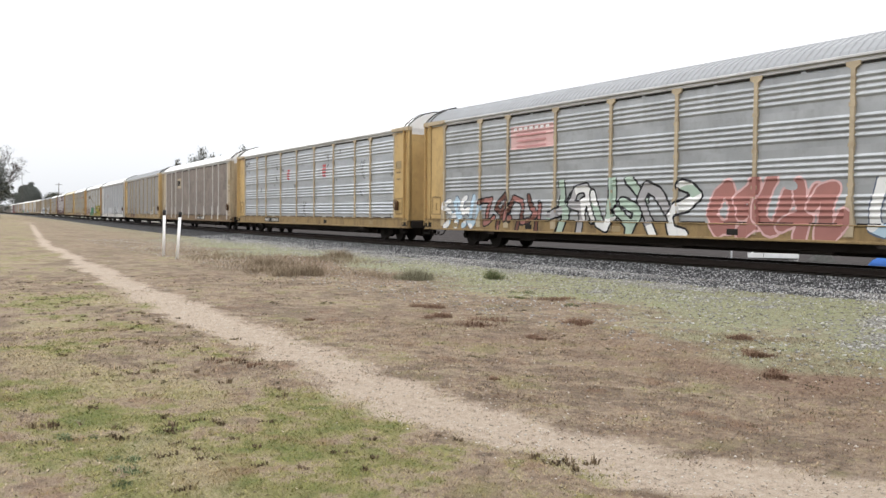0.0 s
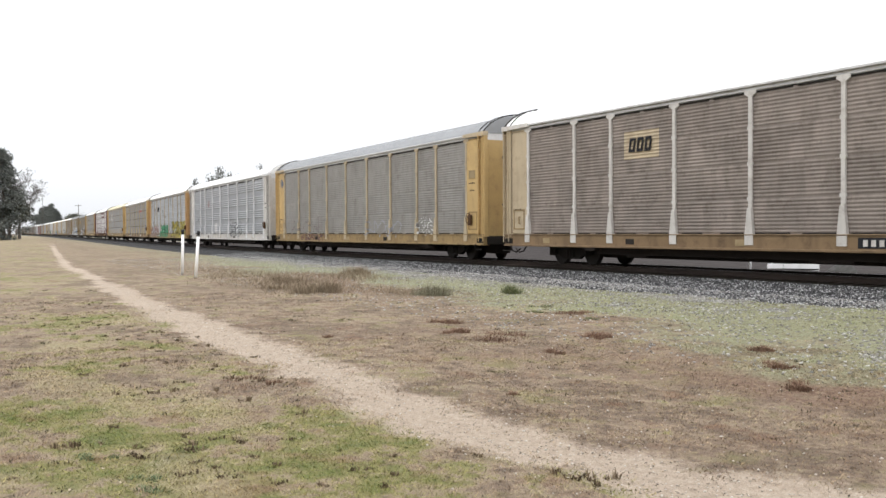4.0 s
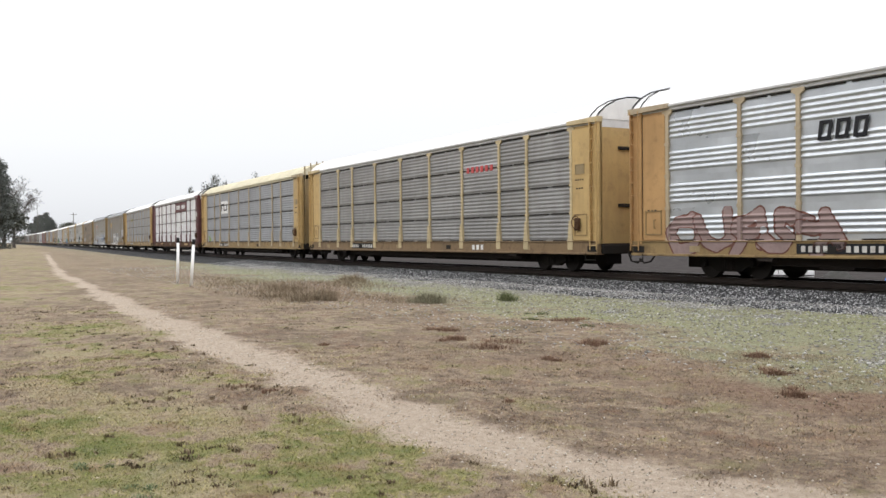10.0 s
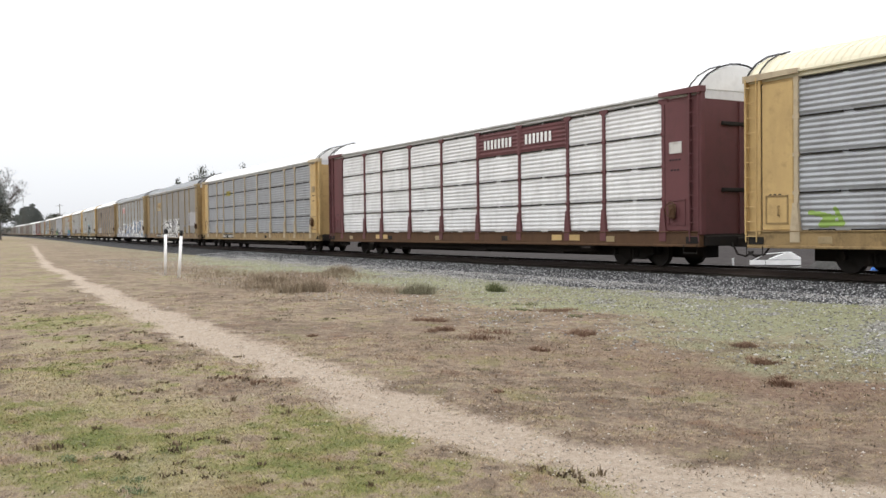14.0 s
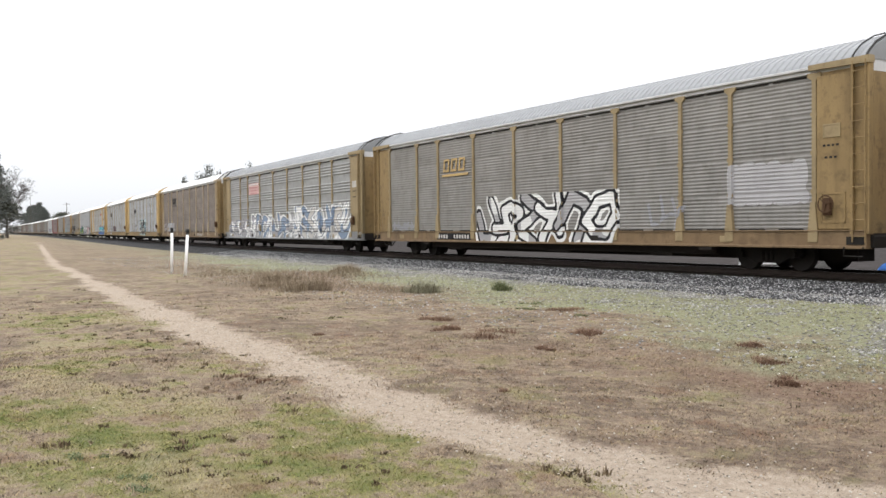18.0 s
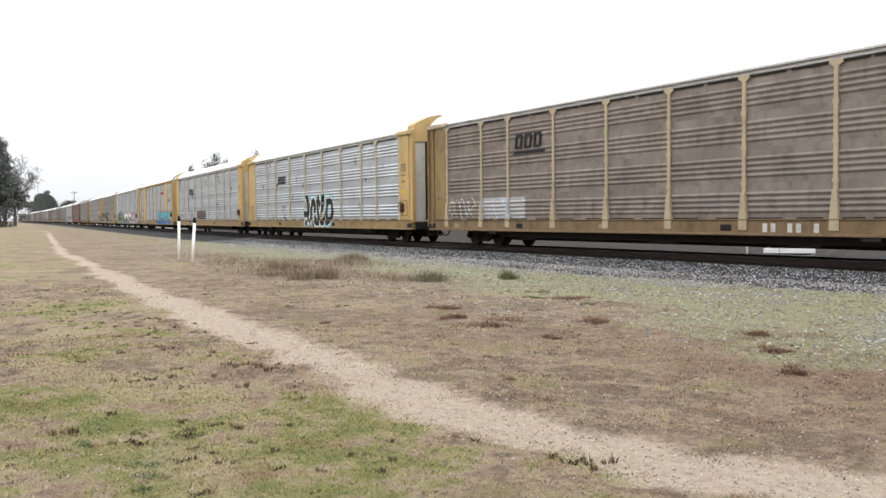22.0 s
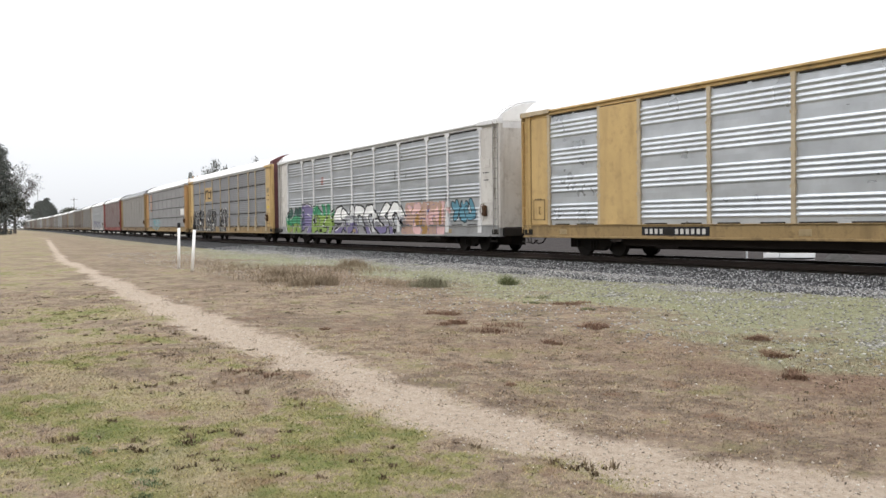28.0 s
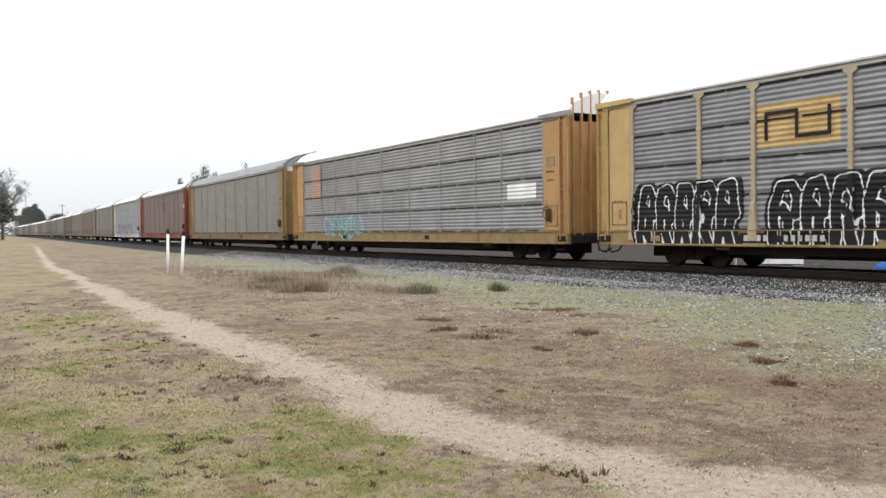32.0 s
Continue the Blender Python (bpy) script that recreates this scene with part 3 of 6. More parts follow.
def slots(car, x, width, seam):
    """Black shade bars along the top and foot of a bay and, on slatted cars, between its tiers."""
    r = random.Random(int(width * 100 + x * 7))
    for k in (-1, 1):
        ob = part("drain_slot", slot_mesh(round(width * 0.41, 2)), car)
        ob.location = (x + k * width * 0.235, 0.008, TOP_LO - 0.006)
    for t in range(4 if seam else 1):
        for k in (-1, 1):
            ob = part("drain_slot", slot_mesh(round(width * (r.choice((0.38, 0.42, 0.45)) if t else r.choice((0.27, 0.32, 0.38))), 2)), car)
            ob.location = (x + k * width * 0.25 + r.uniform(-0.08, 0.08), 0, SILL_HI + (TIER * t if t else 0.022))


def simple_once(name, m, fill):
    bm = bmesh.new()
    fill(bm)
    return finish(bm, name, m)


def simple(name, m, fill):
    def make():
        bm = bmesh.new()
        fill(bm)
        return finish(bm, name, m)
    return once((name, m.name), make)


def fill_sill(bm):
    add_box(bm, (-LONG / 2 + 0.1, -1.655, SILL_LO + 0.06), (LONG / 2 - 0.1, -1.50, SILL_HI - 0.02), 0.012)


def fill_flange(bm):
    add_box(bm, (-LONG / 2 + 0.1, -1.70, SILL_LO), (LONG / 2 - 0.1, -1.40, SILL_LO + 0.07), 0.01)


def fill_ledge(bm):
    add_box(bm, (-LONG / 2 + 0.1, -1.69, SILL_HI - 0.03), (LONG / 2 - 0.1, -1.52, SILL_HI), 0.008)


def fill_sill_plate(bm):
    add_box(bm, (-0.2, -1.668, SILL_LO + 0.13), (0.2, -1.648, SILL_LO + 0.31), 0.006)
    add_box(bm, (-0.16, -1.674, SILL_LO + 0.17), (0.16, -1.662, SILL_LO + 0.20))


def fill_jack_pad(bm):
    add_prism(bm, [(-0.22, SILL_LO - 0.10), (0.22, SILL_LO - 0.10), (0.30, SILL_LO + 0.02), (-0.30, SILL_LO + 0.02)], 1, -1.66, -1.45)


def fill_chord(bm):
    add_box(bm, (-LONG / 2 + 0.1, -1.60, TOP_LO + 0.035), (LONG / 2 - 0.1, -1.50, TOP_HI - 0.06), 0.015)
    add_box(bm, (-LONG / 2 + 0.05, -1.67, TOP_HI - 0.07), (LONG / 2 - 0.05, -1.50, TOP_HI), 0.01)


def fill_roof(bm):
    xs, x = [], -LONG / 2 + 0.15
    while x <= LONG / 2 - 0.15 + 1e-6:
        xs += [(x - 0.05, 0.0), (x - 0.025, 0.026), (x + 0.025, 0.026), (x + 0.05, 0.0)]
        x += (LONG - 0.3) / 110
    rows = []
    for x, up in xs:
        rows.append([bm.verts.new((x, y * (1 + up * 0.3), z + up)) for y, z in ROOF])
    for a, c in zip(rows, rows[1:]):
        for i in range(len(ROOF) - 1):
            bm.faces.new((a[i], a[i + 1], c[i + 1], c[i]))
    bm.faces.new(rows[0])
    bm.faces.new(rows[-1])


def fill_far_wall(bm):
    add_box(bm, (-LONG / 2 + 0.1, 1.45, SILL_LO), (LONG / 2 - 0.1, 1.62, TOP_HI))


def fill_floor(bm):
    add_box(bm, (-LONG / 2 + 0.1, -1.5, 0.86), (LONG / 2 - 0.1, 1.46, 1.02))


def fill_core(bm):
    add_box(bm, (-12.3, -0.34, 0.27), (12.3, 0.34, 0.86))
    for x in (-7.5, -4.5, -1.5, 1.5, 4.5, 7.5):
        add_prism(bm, [(-1.55, 0.86), (-1.55, 0.74), (-0.3, 0.42), (0.3, 0.42), (1.5, 0.74), (1.5, 0.86)], 0, x - 0.06, x + 0.06)
    add_box(bm, (-2.6, -1.15, 0.40), (-1.2, -0.55, 0.80), 0.05)
    add_box(bm, (2.2, -1.25, 0.44), (3.0, -0.7, 0.78), 0.05)
    add_box(bm, (-8.4, -1.3, 0.40), (8.4, -1.1, 0.84), 0.03)
    for lo, hi in ((-6.9, -5.9), (0.2, 1.5), (5.6, 6.6)):
        add_box(bm, (lo, -1.28, 0.33), (hi, -0.9, 0.80), 0.03)
    add_tube(bm, [(-8, -0.8, 0.62), (0, -0.85, 0.58), (8, -0.8, 0.62)], 0.04)


def fill_end_plate(bm):
    """Flat plate beside the end bay; built for the leading end, from its inner edge on."""
    add_box(bm, (0.0, -1.59, SILL_HI - 0.1), (END - 0.02, -1.50, TOP_LO + 0.1), 0.01)


def fill_end_sheet(bm):
    add_box(bm, (0.08, -1.63, SILL_HI + 0.02), (1.04, -1.585, TOP_LO - 0.04), 0.015)


def fill_wide_sheet(bm):
    add_box(bm, (0.08, -1.63, SILL_HI + 0.02), (END - 0.52, -1.585, TOP_LO + 0.08), 0.015)


def fill_label(bm):
    add_box(bm, (0.3, -1.642, 2.36), (0.72, -1.63, 2.52))


def fill_placard(bm):
    """Framed card holder on the leading end."""
    x, z = LONG / 2 - END + 0.28, 3.42
    add_box(bm, (x, -1.638, z), (x + 0.5, -1.625, z + 0.34))
    for lo, hi in (((x, z), (x + 0.5, z + 0.03)), ((x, z + 0.31), (x + 0.5, z + 0.34)), ((x, z + 0.03), (x + 0.03, z + 0.31)), ((x + 0.47, z + 0.03), (x + 0.5, z + 0.31))):
        add_box(bm, (lo[0], -1.652, lo[1]), (hi[0], -1.638, hi[1]))


def fill_hatch(bm):
    """Raised rim and handle of a small hatch low on the end plate."""
    for lo, hi in (((0.22, 1.28), (0.92, 1.32)), ((0.22, 2.0), (0.92, 2.04)), ((0.22, 1.28), (0.26, 2.04)), ((0.88, 1.28), (0.92, 2.04))):
        add_box(bm, (lo[0], -1.648, lo[1]), (hi[0], -1.62, hi[1]))
    add_tube(bm, [(0.5, -1.63, 1.5), (0.5, -1.69, 1.5), (0.5, -1.69, 1.75), (0.5, -1.63, 1.75)], 0.02)


def fill_end_shadow_gap(bm):
    # black strip painted in for the shadow gap beside the end sheet
    add_box(bm, (1.035, -1.626, SILL_HI + 0.04), (1.062, -1.58, TOP_LO - 0.02))


def fill_end_stile(bm):
    add_box(bm, (-0.04, -1.68, SILL_HI - 0.1), (0.04, -1.52, TOP_LO + 0.1), 0.01)


def fill_end_cap(bm):
    add_prism(bm, [(-0.10, TOP_HI - 0.10), (END, TOP_HI - 0.14), (END, TOP_HI + 0.04), (-0.10, TOP_HI + 0.03)], 1, -1.72, -1.50)


def fill_step(bm):
    # black box painting the shade inside the step opening, then the wire step
    add_box(bm, (-0.24, -1.675, SILL_LO + 0.10), (0.24, -1.60, SILL_LO + 0.30))
    add_tube(bm, [(-0.26, -1.74, SILL_LO + 0.05), (-0.26, -1.74, SILL_LO - 0.18), (0.26, -1.74, SILL_LO - 0.18), (0.26, -1.74, SILL_LO + 0.05)], 0.02)


def fill_ladder(bm):
    for x in (1.16, END - 0.10):
        add_tube(bm, [(x, -1.72, 0.8), (x, -1.72, TOP_HI - 0.05)], 0.018)
    for i in range(11):
        z = 0.95 + 0.40 * i
        add_tube(bm, [(1.16, -1.72, z), (END - 0.10, -1.72, z)], 0.014)


GABLE = 4.95


def fill_end_wall(bm):
    """Closed doors of one end, up to the roof's spring."""
    add_prism(bm, [(-1.50, 0.95), (-1.50, GABLE), (1.50, GABLE), (1.50, 0.95)], 0, LONG / 2 - 0.34, LONG / 2 - 0.12)


def fill_gable(bm):
    out = [(-1.50, GABLE)] + [(y * 0.955, z - 0.02) for y, z in ROOF] + [(1.50, GABLE)]
    add_prism(bm, out, 0, LONG / 2 - 0.34, LONG / 2 - 0.115)


def fill_door_post(bm):
    add_box(bm, (LONG / 2 - 0.14, -0.03, 1.0), (LONG / 2 - 0.07, 0.03, 4.93), 0.01)


def fill_door_bar(bm):
    add_box(bm, (LONG / 2 - 0.14, -0.75, 0), (LONG / 2 - 0.06, 0.65, 0.12), 0.02)


def fill_slot(bm):
    add_box(bm, (LONG / 2 - 0.14, -0.05, 1.1), (LONG / 2 - 0.105, 0.05, 4.75))


def fill_slat_back(bm):
    add_box(bm, (LONG / 2 - 0.32, -1.50, 0.95), (LONG / 2 - 0.2, 1.50, GABLE))


def fill_slat(bm):
    """One thin upright rib of an end that stands over the roof."""
    add_box(bm, (LONG / 2 - 0.21, -0.032, 1.0), (LONG / 2 - 0.08, 0.032, 6.02), 0.012)


def fill_hoop(bm):
    pts = [(LONG / 2 - 0.12, y * 1.02, z + 0.06) for y, z in ROOF]
    add_tube(bm, pts, 0.028)
    add_tube(bm, [(LONG / 2 - 0.5, y * 1.02, z + 0.07) for y, z in ROOF[:5]], 0.022)


def fill_hood(bm):
    """Solid boxy cap that rises over the roof at the end."""
    half = [(-1.57, 4.75), (-1.57, 5.50), (-1.40, 5.63), (-1.15, 5.74), (-0.7, 5.93), (-0.3, 6.01)]
    out = half + [(0, 6.03)] + [(-y, z) for y, z in half[::-1]]
    add_prism(bm, out, 0, LONG / 2 - 0.30, LONG / 2 - 0.04)
    add_prism(bm, [(y, max(z, 5.2)) for y, z in out], 0, LONG / 2 - 0.72, LONG / 2 - 0.30)


def fill_coupler(bm):
    add_box(bm, (LONG / 2 - 0.35, -0.16, 0.62), (LONG / 2 + 0.45, 0.16, 0.90), 0.03)
    add_box(bm, (LONG / 2 + 0.40, -0.24, 0.60), (LONG / 2 + 0.78, 0.2, 0.95), 0.06)
    add_box(bm, (LONG / 2 - 0.30, -1.5, 0.66), (LONG / 2 - 0.02, 1.5, 0.96), 0.02)
    add_tube(bm, [(LONG / 2, -0.45, 0.75), (LONG / 2 + 0.25, -0.5, 0.42), (LONG / 2 + 0.55, -0.5, 0.36), (LONG / 2 + 0.8, -0.48, 0.5)], 0.03)


def fill_side_frame(bm):
    """Cast side frame with its bearing ends, along x."""
    outline = [(-1.12, 0.46), (-1.05, 0.60), (-0.72, 0.60), (-0.45, 0.78), (0.45, 0.78), (0.72, 0.60), (1.05, 0.60), (1.12, 0.46), (1.02, 0.36), (0.70, 0.36), (0.42, 0.20),
               (-0.42, 0.20), (-0.70, 0.36), (-1.02, 0.36)]
    add_prism(bm, outline, 1, -0.09, 0.09)
    for x in (-0.88, 0.88):
        add_tube(bm, [(x, -0.19, 0.45), (x, 0.1, 0.45)], 0.11, 10)
    for x in (-0.16, 0.0, 0.16):
        add_tube(bm, [(x, -0.08, 0.26), (x, -0.08, 0.52)], 0.065, 8)


def fill_wheel(bm):
    add_tube(bm, [(0, -0.07, 0), (0, 0.05, 0)], 0.42, 28)
    add_tube(bm, [(0, 0.05, 0), (0, 0.08, 0)], 0.445, 28)
    add_tube(bm, [(0, -0.11, 0), (0, 0.75, 0)], 0.085, 10)


def fill_bolster(bm):
    add_box(bm, (-0.2, -1.0, 0.42), (0.2, 1.0, 0.72), 0.04)


def fill_brake_wheel(bm):
    pts = [(0.27 * math.cos(q), 0, 0.27 * math.sin(q)) for q in [2 * math.pi * i / 16 for i in range(17)]]
    add_tube(bm, pts, 0.022)
    for q in (0.3, 2.4, 4.5):
        add_tube(bm, [(0, 0, 0), (0.26 * math.cos(q), 0, 0.26 * math.sin(q))], 0.016)
    add_box(bm, (-0.14, 0.02, -0.35), (0.14, 0.16, 0.2), 0.03)


# ---- marks sprayed and lettered on the sides ----
def surface_y(x, z, style, foot=True):
    """Outer skin of the near side at a spot."""
    edge = -LONG / 2 + END
    for w in [0.0] + BAYS:
        edge += w
        if foot and z < SILL_HI + 0.72 and abs(x - edge) < 0.17 - 0.11 * max(0.0, z - SILL_HI) / 0.72:
            return -1.683
        if z > SILL_HI and abs(x - edge) < 0.08:
            return -1.638
    if z < SILL_HI:
        return -1.658
    if abs(x) > LONG / 2 - END:
        return -1.637
    return -1.56 - rib_depth(z, style)


BENDS = [[[(0.8, 0.85), (0.5, 0.95), (0.2, 0.8), (0.25, 0.6), (0.7, 0.45), (0.8, 0.2), (0.5, 0.05), (0.15, 0.15)]],
         [[(0.5, 0.95), (0.15, 0.7), (0.15, 0.3), (0.5, 0.05), (0.85, 0.3), (0.85, 0.7), (0.5, 0.95)]],
         [[(0.12, 0.05), (0.2, 0.8), (0.5, 0.95), (0.8, 0.8), (0.88, 0.05)]],
         [[(0.15, 0.85), (0.55, 0.95), (0.8, 0.85), (0.25, 0.15), (0.6, 0.05), (0.9, 0.12)]],
         [[(0.2, 0.05), (0.22, 0.95)], [(0.85, 0.92), (0.4, 0.55), (0.3, 0.5), (0.6, 0.3), (0.9, 0.05)]],
         [[(0.2, 0.95), (0.15, 0.3), (0.4, 0.08), (0.7, 0.1), (0.85, 0.35), (0.85, 0.95)]],
         [[(0.2, 0.05), (0.2, 0.95)], [(0.2, 0.9), (0.8, 0.85)], [(0.25, 0.5), (0.7, 0.5)], [(0.2, 0.1), (0.85, 0.12)]],
         [[(0.15, 0.05), (0.15, 0.92), (0.7, 0.88), (0.85, 0.65), (0.6, 0.5), (0.3, 0.5)], [(0.45, 0.5), (0.9, 0.05)]]]


def skin(car, x, z, style):
    """The outer skin with the car's own feet and plain panels."""
    spans = list(car["plain"])
    for lo, hi in zip(spans[::2], spans[1::2]):
        if lo < x < hi and z > SILL_HI:
            return -1.637
    return surface_y(x, z, style, car["foot"])


def strokes_of(kind, count, seed):
    """Bent, looping strokes in a box one wide a sign and one high, flipped at random; they spell nothing."""
    r = random.Random(seed)
    out, last = [], -1
    for i in range(count):
        if kind == "arch":
            w_ = r.uniform(0.30, 0.4)
            pts = [(i + 0.5 - w_, -0.1), (i + 0.5 - w_, 0.7), (i + 0.5 - 0.6 * w_, 0.95), (i + 0.5 + 0.5 * w_, 0.97), (i + 0.5 + w_, 0.75), (i + 0.5 + w_ * 0.9, 0.5)]
            pts2 = [(i + 0.5 - 0.1, 0.6), (i + 0.5 + 0.1, 0.45), (i + 0.5 + 0.05, 0.2), (i + 0.5 + 0.3, -0.1)]
            out.append(list(zip(pts, pts[1:])) + list(zip(pts2, pts2[1:])))
            continue
        pick = r.choice([k for k in range(len(BENDS)) if k != last])
        last = pick
        turn, shear, spin = r.random() < 0.5, r.uniform(-0.12, 0.2), r.choice((-1, 1)) * r.uniform(0.32, 0.6)
        strokes = []
        for line in BENDS[pick]:
            pts = []
            for x, z in line:
                x, z = 0.5 - x + r.uniform(-0.09, 0.09), (0.5 - z if turn else z - 0.5) + r.uniform(-0.08, 0.08)
                x, z = 1.2 * (x * math.cos(spin) - z * math.sin(spin)), x * math.sin(spin) + z * math.cos(spin)
                pts.append((i + 0.5 + x + shear * z, 0.5 + 0.95 * z))
            strokes += list(zip(pts, pts[1:]))
        out.append(strokes)
    return out


def sprayed(car, style, x0, x1, z0, z1, count, colours, kind="block", seed=1, fat=0.11, line=0.06, cell=0.032, grade=False, shine=None):
    """Sprayed lettering that follows the ribs: colours are (fill, outline, backing or None)."""
    wide, high, fat = (x1 - x0) / count, z1 - z0, fat * 0.72
    fills, outline, backing = colours
    nx_, nz_ = int((x1 - x0 + 0.5) / cell), int((high + 0.4) / cell)
    X = x0 - 0.25 + (np.arange(nx_) + 0.5) * cell
    Z = z0 - 0.2 + (np.arange(nz_) + 0.5) * cell
    XX, ZZ = np.meshgrid(X, Z, indexing="ij")
    wob = Field(seed + 60, 0.5)
    PX = XX + 0.06 * wob.at(XX, ZZ)
    PZ = ZZ + 0.06 * wob.at(XX + 40, ZZ)
    kindmap = np.full(XX.shape, -1)
    fade = Field(seed + 90, 0.7).at(XX, ZZ)
    signs, nearest = [], np.full(XX.shape, 9.0)
    for i, strokes in enumerate(strokes_of(kind, count, seed)):
        lift = random.Random(seed * 31 + i).uniform(-0.06, 0.06) * high
        best = np.full(XX.shape, 9.0)
        for p, q in strokes:
            ax, az, bx, bz = x0 + p[0] * wide, z0 + lift + p[1] * high, x0 + q[0] * wide, z0 + lift + q[1] * high
            dx, dz = bx - ax, bz - az
            u = np.clip(((PX - ax) * dx + (PZ - az) * dz) / (dx * dx + dz * dz + 1e-9), 0, 1)
            best = np.minimum(best, np.hypot(PX - ax - u * dx, PZ - az - u * dz))
        signs.append(best)
        nearest = np.minimum(nearest, best)
    if backing is not None:
        kindmap[nearest < fat + line + 0.12 + 0.10 * fade] = len(fills) + 1
    for i, best in enumerate(signs):
        kindmap[best < fat + line] = len(fills)
        inner = best < fat
        kindmap[inner] = i % len(fills)
        if grade:
            up = np.clip((PZ - z0) / high + 0.16 * fade, 0, 0.999)
            kindmap[inner] = np.clip(((1 - up) * len(fills)).astype(int), 0, len(fills) - 1)[inner]
        elif len(fills) > 1:
            kindmap[inner & (fade > 0.4)] = (i + 1) % len(fills)
        if shine is not None:
            rise = np.gradient(best, axis=1)
            kindmap[(best < fat - 0.02) & (best > fat - 0.02 - 0.3 * line - 0.02) & (rise > 0.2 * cell) & (fade > -0.3)] = len(fills) + (2 if backing is not None else 1)
    kindmap[fade < -0.86] = -1
    kindmap[(ZZ < SILL_LO + 0.02) | (XX > LONG / 2 - 0.05) | (XX < -LONG / 2 + 0.05)] = -1
    mats_ = [M[c] for c in fills] + [M[outline]] + ([M[backing]] if backing is not None else []) + ([M[shine]] if shine is not None else [])
    verts, faces, index, known = [], [], [], {}
    # soften the stepped outlines: each corner on an outline moves towards its neighbours on it
    ring_map = np.pad(kindmap, 1, constant_values=-1)
    CX, CZ = np.meshgrid(x0 - 0.25 + np.arange(nx_ + 1) * cell, z0 - 0.2 + np.arange(nz_ + 1) * cell, indexing="ij")
    up_cut, side_cut = ring_map[:-1, 1:-1] != ring_map[1:, 1:-1], ring_map[1:-1, :-1] != ring_map[1:-1, 1:]
    for _ in range(4):
        SX, SZ, count_ = np.zeros_like(CX), np.zeros_like(CX), np.zeros_like(CX)
        for total, C in ((SX, CX), (SZ, CZ)):
            total[:, :-1] += up_cut * C[:, 1:]
            total[:, 1:] += up_cut * C[:, :-1]
            total[:-1, :] += side_cut * C[1:, :]
            total[1:, :] += side_cut * C[:-1, :]
        count_[:, :-1] += up_cut
        count_[:, 1:] += up_cut
        count_[:-1, :] += side_cut
        count_[1:, :] += side_cut
        on = count_ == 2
        CX[on] += 0.5 * (SX[on] / 2 - CX[on])
        CZ[on] += 0.5 * (SZ[on] / 2 - CZ[on])

    def corner(i, k):
        if (i, k) not in known:
            x, z = float(CX[i, k]), float(CZ[i, k])
            known[(i, k)] = len(verts)
            verts.append((x, skin(car, x, z, style) - 0.006, z))
        return known[(i, k)]
    for i, k in zip(*np.nonzero(kindmap >= 0)):
        faces.append((corner(i, k), corner(i + 1, k), corner(i + 1, k + 1), corner(i, k + 1)))
        index.append(kindmap[i, k])
    part("graffiti", mesh_of("graffiti", verts, faces, mats_, index), car, "sprayed graffiti lettering")


def plate(car, style, x0, x1, z0, z1, m, name="sign_patch", label=""):
    """A painted patch that follows the ribs."""
    verts, faces = [], []
    n, k = max(2, int((x1 - x0) / 0.12)), max(2, int((z1 - z0) / 0.03))
    for i in range(n + 1):
        for j in range(k + 1):
            x, z = x0 + (x1 - x0) * i / n, z0 + (z1 - z0) * j / k
            verts.append((x, skin(car, x, z, style) - 0.004, z))
    for i in range(n):
        for j in range(k):
            a = i * (k + 1) + j
            faces.append((a, a + k + 1, a + k + 2, a + 1))
    return part(name, mesh_of(name, verts, faces, [m]), car, label)


def bars(car, x0, x1, z, high, m, count, y=-1.662, name="marking_bar", skip=()):
    """A line of writing as plain bars."""
    w = (x1 - x0) / count

    def fill(bm):
        add_box(bm, (-w * 0.28, -0.006, 0), (w * 0.28, 0.006, high))
    me = once((name, w, high, m.name), lambda: simple_once(name, m, fill))
    for i in range(count):
        if i not in skip:
            ob = part(name, me, car)
            ob.location = (x0 + (i + 0.5) * w, y, z)


def ring_mark(car, x, z, r, m, y, name="round_emblem"):
    bm = bmesh.new()
    for a, b in ((r, r * 0.82), (r * 0.62, 0.0)):
        o = [(a * math.cos(q), a * math.sin(q)) for q in [2 * math.pi * i / 24 for i in range(24)]]
        for i in range(24):
            p, q = o[i], o[(i + 1) % 24]
            s = b / a
            add_prism(bm, [(x + p[0], z + p[1]), (x + q[0], z + q[1]), (x + q[0] * s, z + q[1] * s), (x + p[0] * s, z + p[1] * s)] if b else [(x + p[0], z + p[1]), (x + q[0], z + q[1]), (x, z)], 1, y - 0.01, y)
    part(name, finish(bm, name, m), car)


